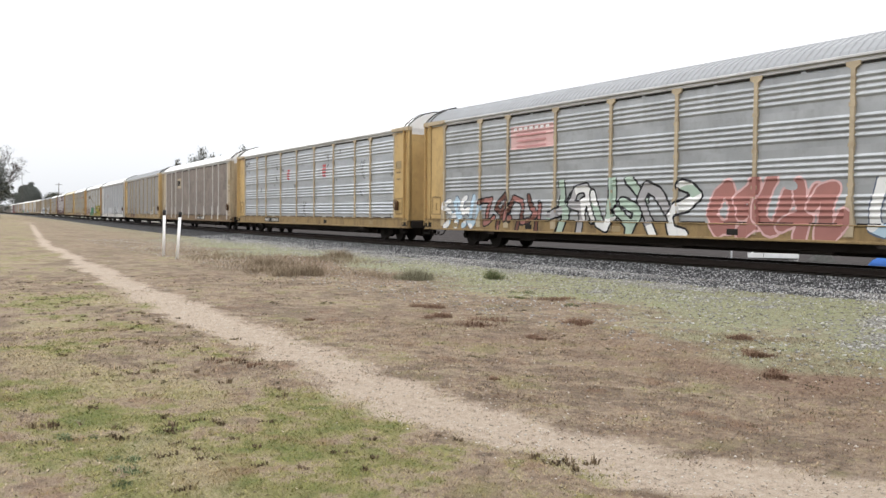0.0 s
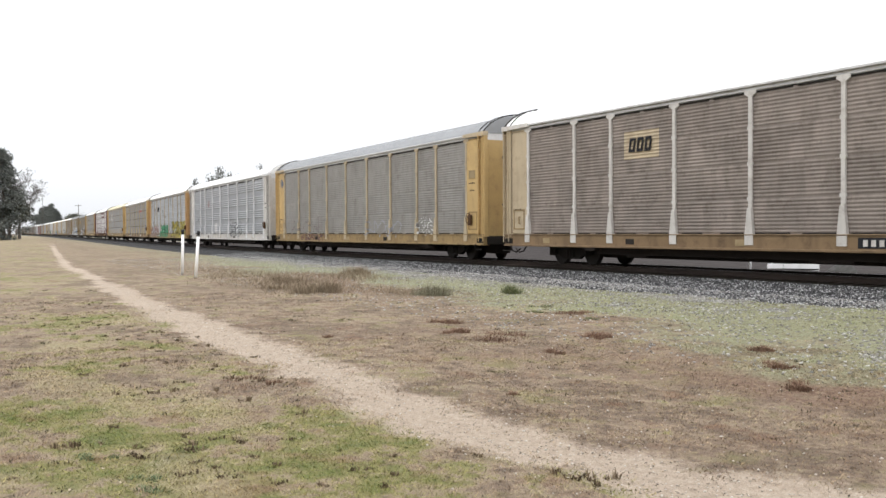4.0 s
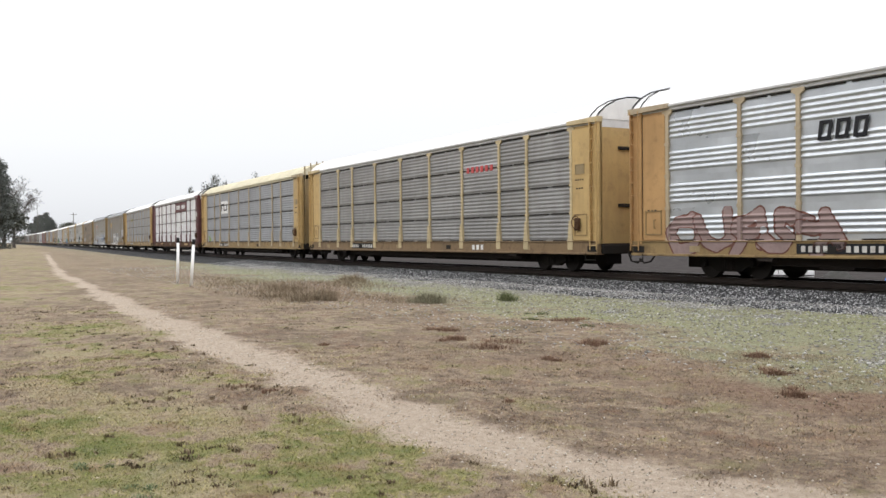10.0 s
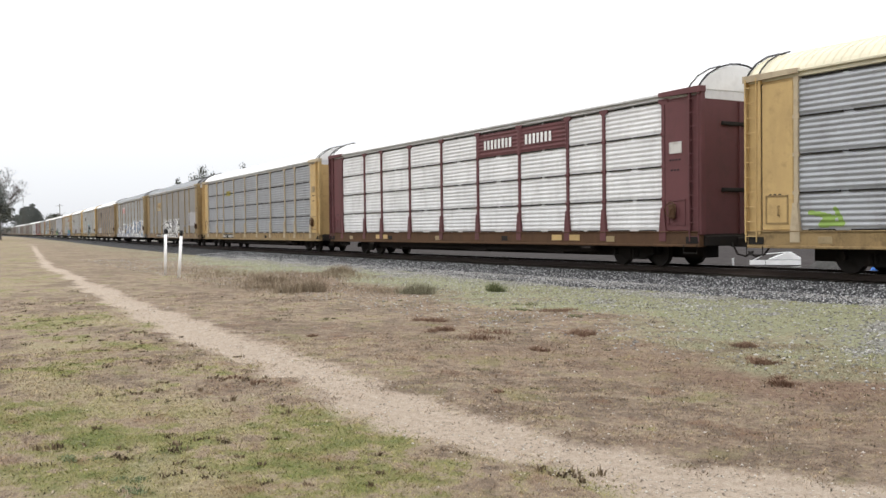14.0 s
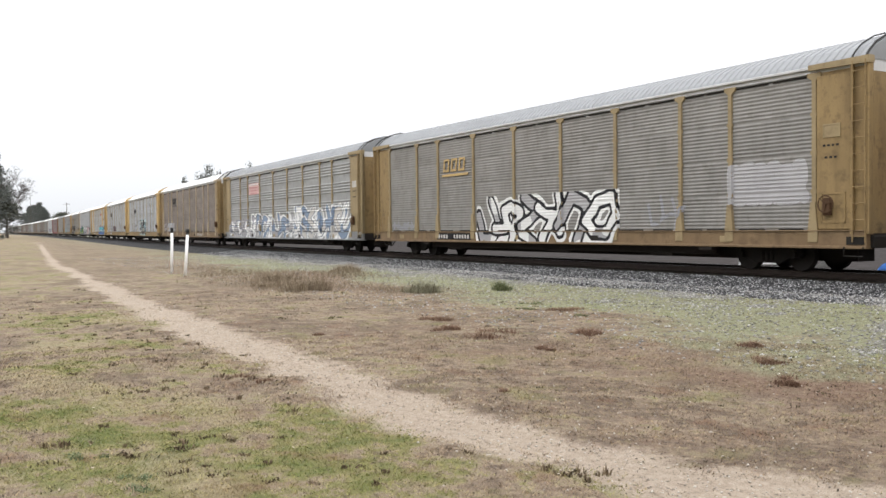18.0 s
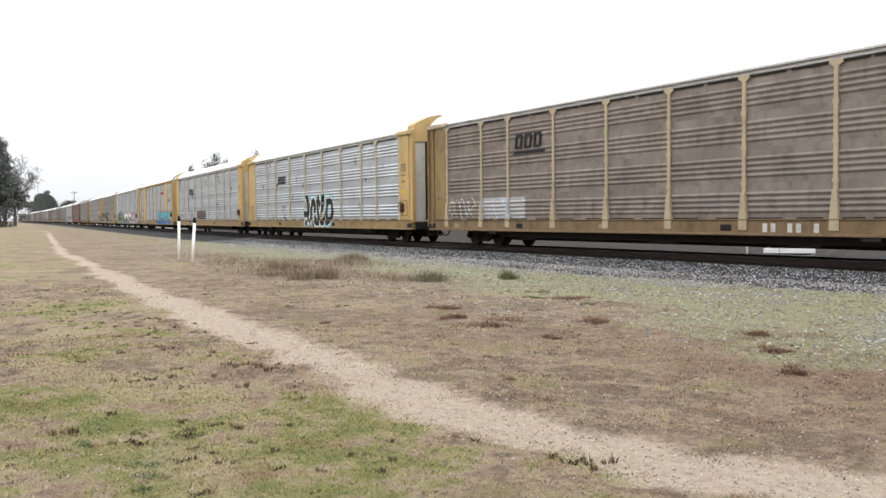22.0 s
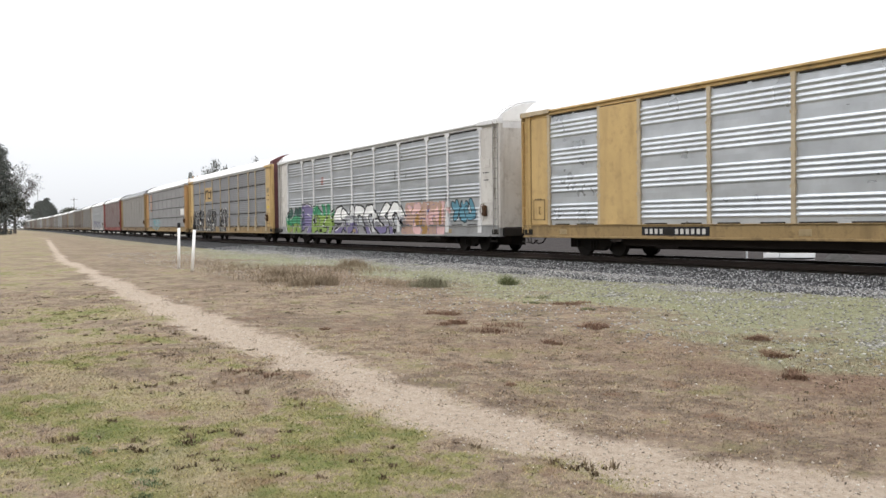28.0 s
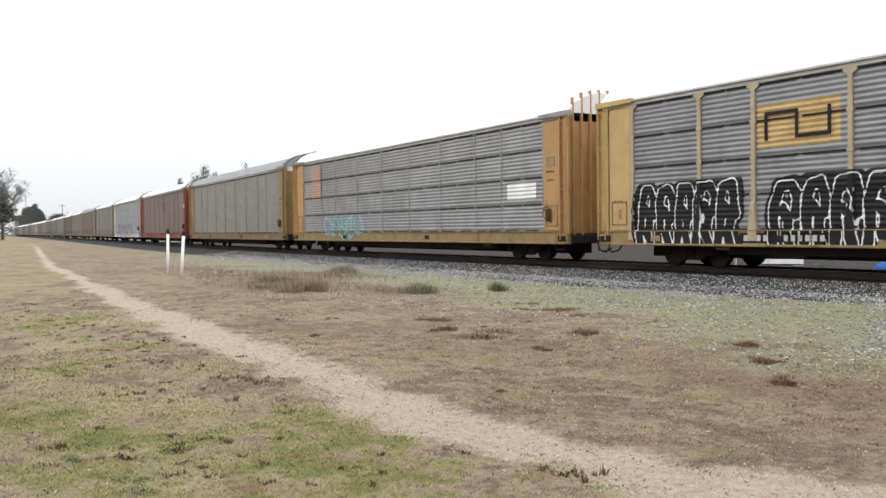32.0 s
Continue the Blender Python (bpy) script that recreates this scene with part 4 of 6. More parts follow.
def build_car(spec, near=True):
    """One closed car carrier; the leading end is at +x, the near side at -y."""
    car = new("autorack_car")
    car["plain"] = [v for b in spec.get("plain", {}) for v in (-LONG / 2 + END + sum(BAYS[:b]) + 0.04, -LONG / 2 + END + sum(BAYS[:b + 1]) - 0.04)] or [99.0, 99.0]
    car["foot"] = bool(spec.get("foot", True)) and not spec.get("flush", False)
    sheet, post, style = M[spec["sheet"]], M[spec.get("post", spec["sheet"])], spec.get("style", "group")
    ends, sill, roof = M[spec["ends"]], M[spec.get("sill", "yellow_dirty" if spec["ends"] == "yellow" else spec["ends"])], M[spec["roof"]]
    seam = spec.get("seam", False)
    edge = -LONG / 2 + END
    plain = spec.get("plain", {})
    for b, w in enumerate(BAYS):
        m = M[plain[b]] if b in plain else sheet
        for t in range(4 if near else 1):
            if near:
                me = sheet_mesh(w, style, m, seam)
                ob = part("side_panel", me, car)
                ob.location = (edge + w / 2, 0, SILL_HI + TIER * t)
                if b in plain:
                    ob.location.y = 0.02
            else:
                bm_me = once(("far_sheet", w, m.name), lambda: mesh_of("side_panel", [(-w / 2, -1.56, SILL_HI), (w / 2, -1.56, SILL_HI), (w / 2, -1.56, TOP_LO), (-w / 2, -1.56, TOP_LO)], [(0, 1, 2, 3)], [m]))
                ob = part("side_panel", bm_me, car)
                ob.location.x = edge + w / 2
        if b in plain:
            bm = bmesh.new()
            add_box(bm, (edge + 0.05, -1.63, SILL_HI), (edge + w - 0.05, -1.55, TOP_LO), 0.012)
            part("plain_panel", finish(bm, "plain_panel", M[plain[b]]), car)
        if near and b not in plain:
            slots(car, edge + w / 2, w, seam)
        ob = part("post", post_mesh(post, spec.get("foot", True), spec.get("flush", False), spec.get("head", 3.2)), car)
        ob.location.x = edge
        edge += w
    ob = part("post", post_mesh(post, spec.get("foot", True), spec.get("flush", False), spec.get("head", 3.2)), car)
    ob.location.x = edge
    part("side_sill", simple("side_sill", sill, fill_sill), car)
    part("sill_flange", simple("sill_flange", sill, fill_flange), car)
    part("sill_ledge", simple("sill_ledge", sill, fill_ledge), car)
    if near:
        for k, x in enumerate((-10.9, -6.1, -1.4, 3.6, 9.4)):
            ob = part("sill_plate", simple("sill_plate", M["dark_gap"] if k % 2 else M["drab"], fill_sill_plate), car)
            ob.location.x = x + 0.35 * math.sin(len(spec["label"]) + k)
        for x in (-8.3, 8.3):
            ob = part("jack_pad", simple("jack_pad", M["under"], fill_jack_pad), car)
            ob.location.x = x
    part("top_chord", simple("top_chord", M[spec.get("chord", "chord")], fill_chord), car)
    part("roof", simple("roof", roof, fill_roof), car)
    part("far_side_wall", simple("far_side_wall", sheet, fill_far_wall), car)
    part("floor", simple("floor", M["under"], fill_floor), car)
    part("underframe", simple("underframe", M["under"], fill_core), car)
    lead, rear = spec.get("lead", spec["ends"]), spec.get("rear", spec["ends"])
    for turn, key in ((1, lead), (-1, rear)):
        m = M[key]
        hooded, slats = bool(spec.get("hood")) and (turn > 0 or not spec.get("hood_lead_only")), spec.get("slats") and turn > 0
        cap = ends if hooded else M[spec.get("cap", spec.get("post", spec["ends"]))]
        pieces = [("end_panel", simple("end_panel", ends, fill_end_plate), 0), ("end_sheet", simple("end_sheet_wide", ends, fill_wide_sheet) if hooded else simple("end_sheet", ends, fill_end_sheet), 0),
                  ("end_cap", simple("end_cap", cap, fill_end_cap), 0), ("end_stile", simple("end_stile", ends, fill_end_stile), END - 0.06)]
        pieces.append(("hatch_rim", simple("hatch_rim", M["yellow_dirty"] if spec["ends"] in ("yellow", "yellow_pale", "orange", "yellow_dirty") else ends, fill_hatch), 0))
        if hooded:
            pieces.append(("warning_label", simple("warning_label", M["label_yellow"], fill_label), 0))
        pieces.append(("step", simple("step", M["dark_gap"], fill_step), END - 0.4))
        if not hooded:
            pieces.append(("end_joint", simple("end_joint", M["dark_gap"], fill_end_shadow_gap), 0))
            pieces += [("end_stile", simple("end_stile", ends, fill_end_stile), 1.10), ("ladder", simple("ladder", M["grey_dark"] if spec["ends"] == "white_dirty" else ends, fill_ladder), 0)]
        for name, me, along in pieces if near else pieces[:4]:
            ob = part(name, me, car)
            ob.location.x = turn * (LONG / 2 - END + along)
            if turn < 0:
                ob.scale.x = -1
        kinds = [("end_wall", simple("slat_backing" if slats else "end_wall", m, fill_slat_back if slats else fill_end_wall)),
                 ("coupler", simple("coupler", M["iron"], fill_coupler))]
        if not slats and not hooded:
            kinds.append(("end_gable", simple("end_gable", M[spec.get("gable", "white" if spec["roof"] != "roof_cream" else "roof_cream")], fill_gable)))
        if near and turn > 0:
            if hooded:
                for y in (-0.9, -0.35, 0.35, 0.9):
                    ob = part("door_slot", simple("door_slot", M["dark_gap"], fill_slot), car)
                    ob.location.y = y
            else:
                for y in ([-1.365 + 0.39 * i for i in range(8)] if slats else (-1.45, 0.0, 1.45)):
                    ob = part("end_slat" if slats else "door_post", simple("end_slat", m, fill_slat) if slats else simple("door_post", m, fill_door_post), car)
                    ob.location.y = y
                    if slats:
                        ob.location.z = float(np.interp(abs(y), [0, 0.8, 1.3, 1.5], [0.08, 0.0, -0.2, -0.4]))
                for z in () if slats or spec["ends"] == "white_dirty" else (2.25, 4.2):
                    ob = part("door_bar", simple("door_bar", M["iron"], fill_door_bar), car)
                    ob.location.z = z
        if hooded:
            kinds.append(("end_hood", simple("end_hood", M[spec["hood"]], fill_hood)))
        elif not slats and (turn > 0 or not spec.get("bare_rear")):
            kinds.append(("roof_hoop", simple("roof_hoop", M[spec.get("hoop", "pipe")], fill_hoop)))
        for name, me in kinds:
            ob = part(name, me, car)
            if turn < 0:
                ob.scale.x = -1
        truck = new("truck")
        truck.parent = car
        truck.location.x = turn * 10.05
        for y in (-1.0, 1.0):
            ob = part("side_frame", simple("side_frame", M["iron"], fill_side_frame), truck)
            ob.location.y = y
            if y > 0:
                ob.scale.y = -1
        part("bolster", simple("bolster", M["iron"], fill_bolster), truck)
        for x in (-0.88, 0.88):
            for y in (-0.75, 0.75):
                ob = part("wheel", simple("wheel", M["wheel"], fill_wheel), truck)
                ob.location = (x, y, 0.42)
                if y > 0:
                    ob.scale.y = -1
    if near:
        ob = part("hand_brake", simple("hand_brake", M["rusty_iron"], fill_brake_wheel), car, "rusty iron hand brake wheel")
        ob.scale = (0.8, 0.8, 0.8)
        ob.location = (LONG / 2 - END + 0.45, -1.78, 1.75)
        bars(car, LONG / 2 - END + 0.25, LONG / 2 - END + 0.75, 3.2, 0.05, M[spec.get("small", "ink")], 4, -1.634, "stencil_bar")
        bars(car, LONG / 2 - END + 0.3, LONG / 2 - END + 0.7, 2.9, 0.05, M[spec.get("small", "ink")], 3, -1.634, "stencil_bar")
        part("placard", simple("placard", M["drab"] if "yellow" in spec["ends"] or spec["ends"] == "orange" else M["white_dirty"], fill_placard), car)
        bars(car, -LONG / 2 + 0.75, -LONG / 2 + 1.2, 2.0, 0.07, M[spec.get("small", "ink")], 3, -1.634, "stencil_bar")
        if spec.get("number", True):
            x = spec.get("number_at", -7.2)
            bm = bmesh.new()
            add_box(bm, (x - 0.1, -1.664, 0.75), (x + 2.7, -1.655, 1.02))
            part("number_board", finish(bm, "number_board", M["ink"]), car)
            bars(car, x, x + 2.6, 0.80, 0.16, M["white_dirty"], 12, -1.668, "number_bar", skip=(4, 5))
    for call in spec.get("marks", ()):
        call(car, style)
    return tagged(car, spec["label"], "rail car", group="train of car carriers")


def flag(x0, x1, z0, z1, a="g_pink", b="g_scarlet", lines=4):
    def call(car, style):
        plate(car, style, x0, x1, z0, z1, M[a], "sign_patch", "faded pink sign patch with red lines")
        for i in range(lines):
            z = z0 + (z1 - z0) * (i + 0.3) / lines
            bars(car, x0 - 0.3, x1 + 0.3, z, 0.06, M["g_rose"], 1, -1.606, "stripe") if i < lines - 1 else bars(car, x0 + 0.15, x1 - 0.15, z, 0.1, M["chalk"], 7, -1.606, "lettering_bar")
    return call


def emblem(x0, x1, z0, z1, m, back=None, pieces=2, under=False, tilt=0.0):
    """A company mark as plain slanted blocks on an optional patch, with or without a bar under it."""
    def call(car, style):
        if back:
            plate(car, style, x0 - 0.25, x1 + 0.25, z0 - 0.22, z1 + 0.22, M[back], "sign_patch")
        w, high = (x1 - x0) / pieces, z1 - z0
        if pieces == 2:
            bm = bmesh.new()
            t_ = 0.09
            for lo, hi in (((x0, z0), (x0 + t_, z1 - t_)), ((x0, z1 - t_), (x0 + w + t_ / 2, z1)), ((x0 + w - t_ / 2, z0), (x0 + w + t_ / 2, z1 - t_)), ((x0 + w + t_ / 2, z0), (x1, z0 + t_)), ((x1 - t_, z0 + t_), (x1, z1))):
                add_box(bm, (lo[0], -1.614, lo[1]), (hi[0], -1.596, hi[1]))
            part("emblem", finish(bm, "emblem", M[m]), car, "painted emblem, one bent line")
        for i in range(pieces if pieces != 2 else 0):
            bm = bmesh.new()
            a, e_, s_ = x0 + i * w, x0 + i * w + w * 0.74, 0.14 * high
            k_, q_ = 0.09, min(0.11, w * 0.2)
            add_prism(bm, [(a, z0), (a + q_, z0), (a + q_ + s_, z1), (a + s_, z1)], 1, -1.614, -1.596)
            add_prism(bm, [(e_ - q_, z0 + k_), (e_, z0 + k_), (e_ + s_, z1 - k_), (e_ + s_ - q_, z1 - k_)], 1, -1.613, -1.597)
            add_prism(bm, [(a + q_, z0), (e_, z0), (e_ + 0.02, z0 + k_), (a + q_ + 0.02, z0 + k_)], 1, -1.613, -1.597)
            add_prism(bm, [(a + q_ + s_ - 0.02, z1 - k_), (e_ + s_ - 0.02, z1 - k_), (e_ + s_, z1), (a + q_ + s_, z1)], 1, -1.613, -1.597)
            ob = part("emblem_block", finish(bm, "emblem_block", M[m]), car)
            ob.location.z = tilt * i
        if under:
            bm = bmesh.new()
            add_prism(bm, [(x0 - 0.1, z0 - 0.2), (x1 + 0.1, z0 - 0.2), (x1 + 0.15, z0 - 0.1), (x0 - 0.05, z0 - 0.1)], 1, -1.614, -1.596)
            part("emblem_bar", finish(bm, "emblem_bar", M[m]), car)
    return call


def badge(x, z, w, h, m):
    """A small upright badge of painted bands that follow the ribs."""
    def call(car, style):
        for k, (lo, hi, side) in enumerate(((0.0, 0.2, 0.86), (0.27, 0.46, 1.0), (0.53, 0.72, 1.0), (0.8, 1.0, 0.86))):
            plate(car, style, x - w * side / 2, x + w * side / 2, z + h * lo, z + h * hi, M[m], "badge_band")
    return call


def spray(*a, **k):
    return lambda car, style: sprayed(car, style, *a, **k)


def patch(x0, x1, z0, z1, m, label=""):
    return lambda car, style: plate(car, style, x0, x1, z0, z1, M[m], "paint_patch", label)


def script(x0, x1, z, high, m, count, y=-1.606, skip=()):
    return lambda car, style: bars(car, x0, x1, z, high, M[m], count, y, "lettering_bar", skip)


def ring(x, z, r, m, y=-1.637):
    return lambda car, style: ring_mark(car, x, z, r, M[m], y)


CARS = [
    dict(label="grey ribbed car carrier with faded yellow posts", sheet="grey", post="yellow_pale", ends="yellow", roof="roof_grey"),
    # leading car at the start
    dict(label="grey ribbed car carrier with yellow posts and graffiti along its foot", sheet="blue_grey", post="yellow_pale", ends="yellow", roof="roof_grey", number=False, marks=[
        flag(-7.1, -4.5, 3.75, 4.6), spray(-11.9, -9.3, 0.75, 1.95, 4, (["chalk", "g_skyblue"], "g_slate", None), seed=3, fat=0.16, line=0.035),
        spray(-9.1, -5.2, 0.8, 2.0, 4, (["g_red", "g_rust"], "ink", None), seed=4), spray(-4.6, 2.4, 0.75, 2.35, 6, (["g_mint", "g_pale", "chalk"], "ink", None), seed=5, fat=0.2, line=0.07),
        spray(2.9, 7.1, 0.75, 2.2, 5, (["g_red"], "g_pink", None), seed=6, fat=0.26, line=0.06), spray(7.9, 11.4, 0.75, 2.1, 4, (["chalk", "g_skyblue"], "g_slate", None), seed=7, fat=0.2, line=0.04)]),
    dict(label="bright silver ribbed car carrier with yellow posts and ends", sheet="silver", post="yellow_pale", ends="yellow", roof="roof_white", foot=False, marks=[
        badge(-2.95, 3.35, 0.46, 0.62, "g_scarlet"), badge(2.95, 3.35, 0.52, 0.68, "g_scarlet")]),
    dict(label="brown-grimed ribbed car carrier with dull yellow ends", sheet="brown", post="white_dirty", ends="yellow_pale", roof="roof_white", sill="rusty_sill", style="even", number_at=2.0, marks=[
        emblem(-6.4, -5.3, 3.75, 4.2, "ink", "yellow_pale", 3)]),
    dict(label="dirty grey ribbed car carrier with yellow posts and sill", sheet="grey_dark", post="yellow_pale", ends="yellow", sill="yellow_dirty", roof="roof_grey", style="even", number=False, marks=[
        ring(-12.35, 4.4, 0.28, "g_slate"), spray(-10.5, -4.4, 1.0, 2.0, 6, (["grey_dark"], "g_mauve", None), seed=9, fat=0.03, line=0.025), spray(-8.6, -4.6, 0.7, 1.1, 7, (["g_rust"], "g_mauve", None), seed=19, fat=0.03, line=0.03), spray(1.0, 5.5, 1.0, 1.8, 5, (["g_grey"], "g_grey", None), seed=10, fat=0.02, line=0.03),
        spray(7.4, 9.0, 1.2, 1.8, 3, (["grey_dark"], "chalk", None), seed=11, fat=0.09, line=0.03)]),
    dict(label="silver ribbed car carrier with white posts, sill and ends", sheet="zinc", post="white", ends="white_dirty", cap="white", roof="roof_white", style="group", sill="white_dirty", number=False, hoop="white", gable="white", marks=[
        spray(2.2, 5.4, 0.95, 1.95, 4, (["zinc"], "ink", None), seed=12, fat=0.16, line=0.05), badge(-5.9, 3.45, 0.42, 0.5, "g_red"), patch(-3.6, -2.7, 1.25, 2.0, "white")]),
    dict(label="bright ribbed car carrier with orange ends and green and yellow graffiti", sheet="silver", post="yellow_pale", ends="orange", sill="yellow_dirty", roof="roof_white", foot=False, marks=[
        emblem(-6.7, -5.2, 3.65, 4.15, "ink", None, 3), spray(-11.8, -6.0, 0.75, 1.9, 5, (["pink_grey"], "g_rust", None), seed=14, fat=0.22, line=0.045),
        spray(-4.4, 0.9, 0.75, 1.9, 4, (["g_green"], "ink", "g_green"), seed=15, fat=0.2), spray(1.6, 3.5, 1.2, 1.9, 3, (["g_grey"], "g_grey", None), seed=16, fat=0.03, line=0.03),
        spray(3.7, 11.8, 0.7, 2.2, 6, (["g_yellow"], "ink", "g_yellow"), seed=17, fat=0.24, line=0.08)]),
    dict(label="brownish-grey slatted car carrier with pale yellow posts and rusty sill", sheet="slate_warm", post="straw", ends="yellow", sill="rusty_sill", roof="roof_white", style="slat", seam=True, bare_rear=True, marks=[
        patch(4.5, 7.1, 3.85, 4.35, "g_pale"), script(4.7, 6.9, 3.94, 0.24, "g_scarlet", 6), script(5.2, 6.2, 0.76, 0.2, "chalk", 3, -1.664)]),
    dict(label="grey slatted car carrier with yellow ends and cream roof", sheet="slate_pale", post="yellow_pale", ends="yellow", roof="roof_cream", style="slat", seam=True, sill="yellow_dirty", foot=True, head=1.2, chord="roof_cream", lead="drab", slats=True, marks=[
        emblem(-6.75, -5.1, 3.6, 4.15, "ink", "chalk"), spray(-11.4, -10.7, 1.15, 1.6, 1, (["g_lime"], "g_lime", None), seed=61, fat=0.07, line=0.02)]),
    dict(label="white-panelled car carrier with maroon frame and ends", sheet="white", post="maroon", ends="maroon", sill="rusty_iron", roof="roof_white", style="slat", seam=True, foot=True, number=False, hoop="pipe", marks=[
        patch(1.5, 7.25, 4.07, 5.0, "maroon", "maroon name board"), script(1.9, 3.9, 4.35, 0.36, "chalk", 8), script(4.7, 6.4, 4.35, 0.36, "chalk", 7),
        script(-8, -6.4, 0.8, 0.2, "yellow", 2, -1.664), script(6.2, 8.2, 0.8, 0.2, "yellow", 2, -1.664)]),
    dict(label="grey slatted car carrier with yellow posts and ends", sheet="slate_pale", post="yellow_pale", ends="yellow", roof="roof_white", style="slat", seam=True, marks=[
        emblem(-6.4, -5.2, 3.9, 4.25, "g_yellow", pieces=3)]),
    dict(label="dark grey ribbed car carrier with yellow posts and tall white graffiti", sheet="grey_dark", post="drab", ends="yellow_dirty", sill="rusty_sill", roof="roof_grey", style="even", marks=[
        emblem(-6.8, -4.9, 3.65, 4.2, "yellow", pieces=3, under=True), spray(-3.9, 4.3, 0.72, 2.3, 6, (["g_pale", "chalk"], "ink", "chalk"), seed=21, fat=0.24, line=0.11, cell=0.028),
        spray(5.9, 7.3, 1.2, 2.1, 2, (["g_grey"], "g_grey", None), seed=22, fat=0.05, line=0.03), spray(9.1, 11.7, 1.95, 2.8, 6, (["g_pale"], "g_pale", None), kind="arch", seed=29, fat=0.13, line=0.05), spray(-11.8, -9.5, 1.2, 1.5, 4, (["g_grey"], "g_grey", None), seed=23, fat=0.03, line=0.03)]),
    dict(label="dark grey car carrier with yellow ends and white-blue graffiti", sheet="dull", post="drab", ends="drab", roof="roof_grey", style="group", sill="grey", number=False, lead="yellow_dirty", marks=[
        flag(-7.1, -4.5, 3.7, 4.5), spray(-11.9, -7.0, 0.75, 1.9, 5, (["chalk", "g_pale"], "g_slate", "g_pale"), seed=24, fat=0.2, line=0.045), spray(-6.7, 2.7, 0.72, 2.2, 7, (["chalk", "g_pale", "g_steel"], "g_slate", "chalk"), seed=25, fat=0.22, line=0.05),
        spray(2.8, 11.8, 0.8, 2.5, 7, (["chalk", "g_steel", "white_dirty"], "g_slate", "chalk"), seed=26, fat=0.26, line=0.05)]),
    dict(label="brown-grimed ribbed car carrier with dull yellow posts", sheet="brown", post="yellow_pale", ends="yellow_dirty", sill="rusty_sill", bare_rear=True, roof="roof_white", style="group", number=False, marks=[
        emblem(-6.8, -5.0, 3.8, 4.35, "ink", pieces=3, under=True), spray(-8.9, -6.4, 1.35, 1.8, 3, (["g_pale"], "g_skyblue", "g_pale"), seed=27, fat=0.4, line=0.04), script(5.0, 6.9, 0.74, 0.24, "white_dirty", 7, -1.664, (2, 5)),
        spray(-11.8, -9.7, 1.2, 2.0, 5, (["chalk"], "g_pale", None), seed=28, fat=0.012, line=0.022)]),
    dict(label="bright silver ribbed car carrier with tall yellow end hoods", sheet="silver", post="cream", ends="yellow", roof="roof_white", hood="yellow", foot=False, lead="white_dirty", rear="white_dirty", number=False, marks=[
        emblem(-6.7, -5.1, 3.45, 3.95, "ink", pieces=3), spray(-1.5, 3.0, 0.8, 2.4, 5, (["ink"], "chalk", "g_cyan"), seed=30, fat=0.3, line=0.07, shine="chalk")]),
    dict(label="silver ribbed car carrier with yellow hoods and faint graffiti", sheet="silver", post="cream", ends="yellow", roof="roof_white", hood="yellow", foot=False, lead="white_dirty", rear="white_dirty", number_at=-7.3, marks=[
        emblem(-6.7, -4.9, 3.45, 4.0, "ink", pieces=3), patch(-3.6, 0.2, 1.2, 1.95, "g_mauve"), spray(-7.2, -4.5, 1.0, 2.1, 3, (["silver"], "g_violet", None), seed=31, fat=0.1, line=0.03),
        spray(-11.7, -9.8, 1.2, 1.9, 3, (["chalk"], "ink", None), seed=32, fat=0.07), spray(4.6, 6.9, 1.3, 2.1, 3, (["silver"], "g_grey", None), seed=33, fat=0.1, line=0.03),
        spray(9.6, 11.8, 1.2, 2.3, 3, (["silver"], "g_grey", None), seed=34, fat=0.12, line=0.03)]),
    dict(label="bright ribbed car carrier with broad plain yellow panels", sheet="silver", post="yellow_pale", ends="yellow", chord="yellow", roof="roof_white", foot=False, head=1.3, plain={1: "yellow", 7: "yellow"}, bare_rear=True, number_at=-7.0, marks=[
        patch(1.2, 2.0, 0.68, 1.06, "g_rust"), patch(2.0, 11.5, 0.66, 1.1, "g_azure"),
        patch(3.2, 11.4, 1.5, 1.85, "g_cyan"), patch(2.6, 11.4, 1.12, 1.3, "g_steel"),
        spray(2.3, 11.4, 1.36, 1.98, 9, (["g_cyan", "g_cyan", "g_cyan", "g_teal"], "g_cyan", None), seed=36, fat=0.29, line=0.05, grade=True, shine="g_azure"),
        spray(2.0, 11.0, 1.9, 2.15, 8, (["g_rose"], "g_rose", None), seed=37, fat=0.05, line=0.02), spray(3.0, 10.8, 1.2, 1.6, 7, (["chalk"], "g_azure", None), seed=38, fat=0.035, line=0.03),
        emblem(4.75, 6.85, 3.98, 4.2, "g_scarlet", None, 7), script(4.7, 6.9, 3.88, 0.05, "ink", 1)]),
    dict(label="silver ribbed car carrier with white posts and varied graffiti", sheet="zinc", post="white", ends="white_dirty", cap="white", roof="roof_white", style="group", hoop="white", gable="white", sill="grey", number=False, marks=[
        spray(-12.0, -9.2, 0.7, 2.1, 3, (["g_pine", "g_green", "g_lime"], "ink", None), seed=41, fat=0.32, line=0.07, grade=True, shine="chalk"), spray(-9.3, -7.6, 0.72, 2.35, 1, (["g_violet"], "ink", None), seed=40, fat=0.42, line=0.07, shine="chalk"),
        spray(-7.5, -4.3, 0.72, 2.2, 3, (["g_green", "g_lime", "g_lime"], "ink", None), seed=42, fat=0.32, line=0.07, grade=True, shine="chalk"),
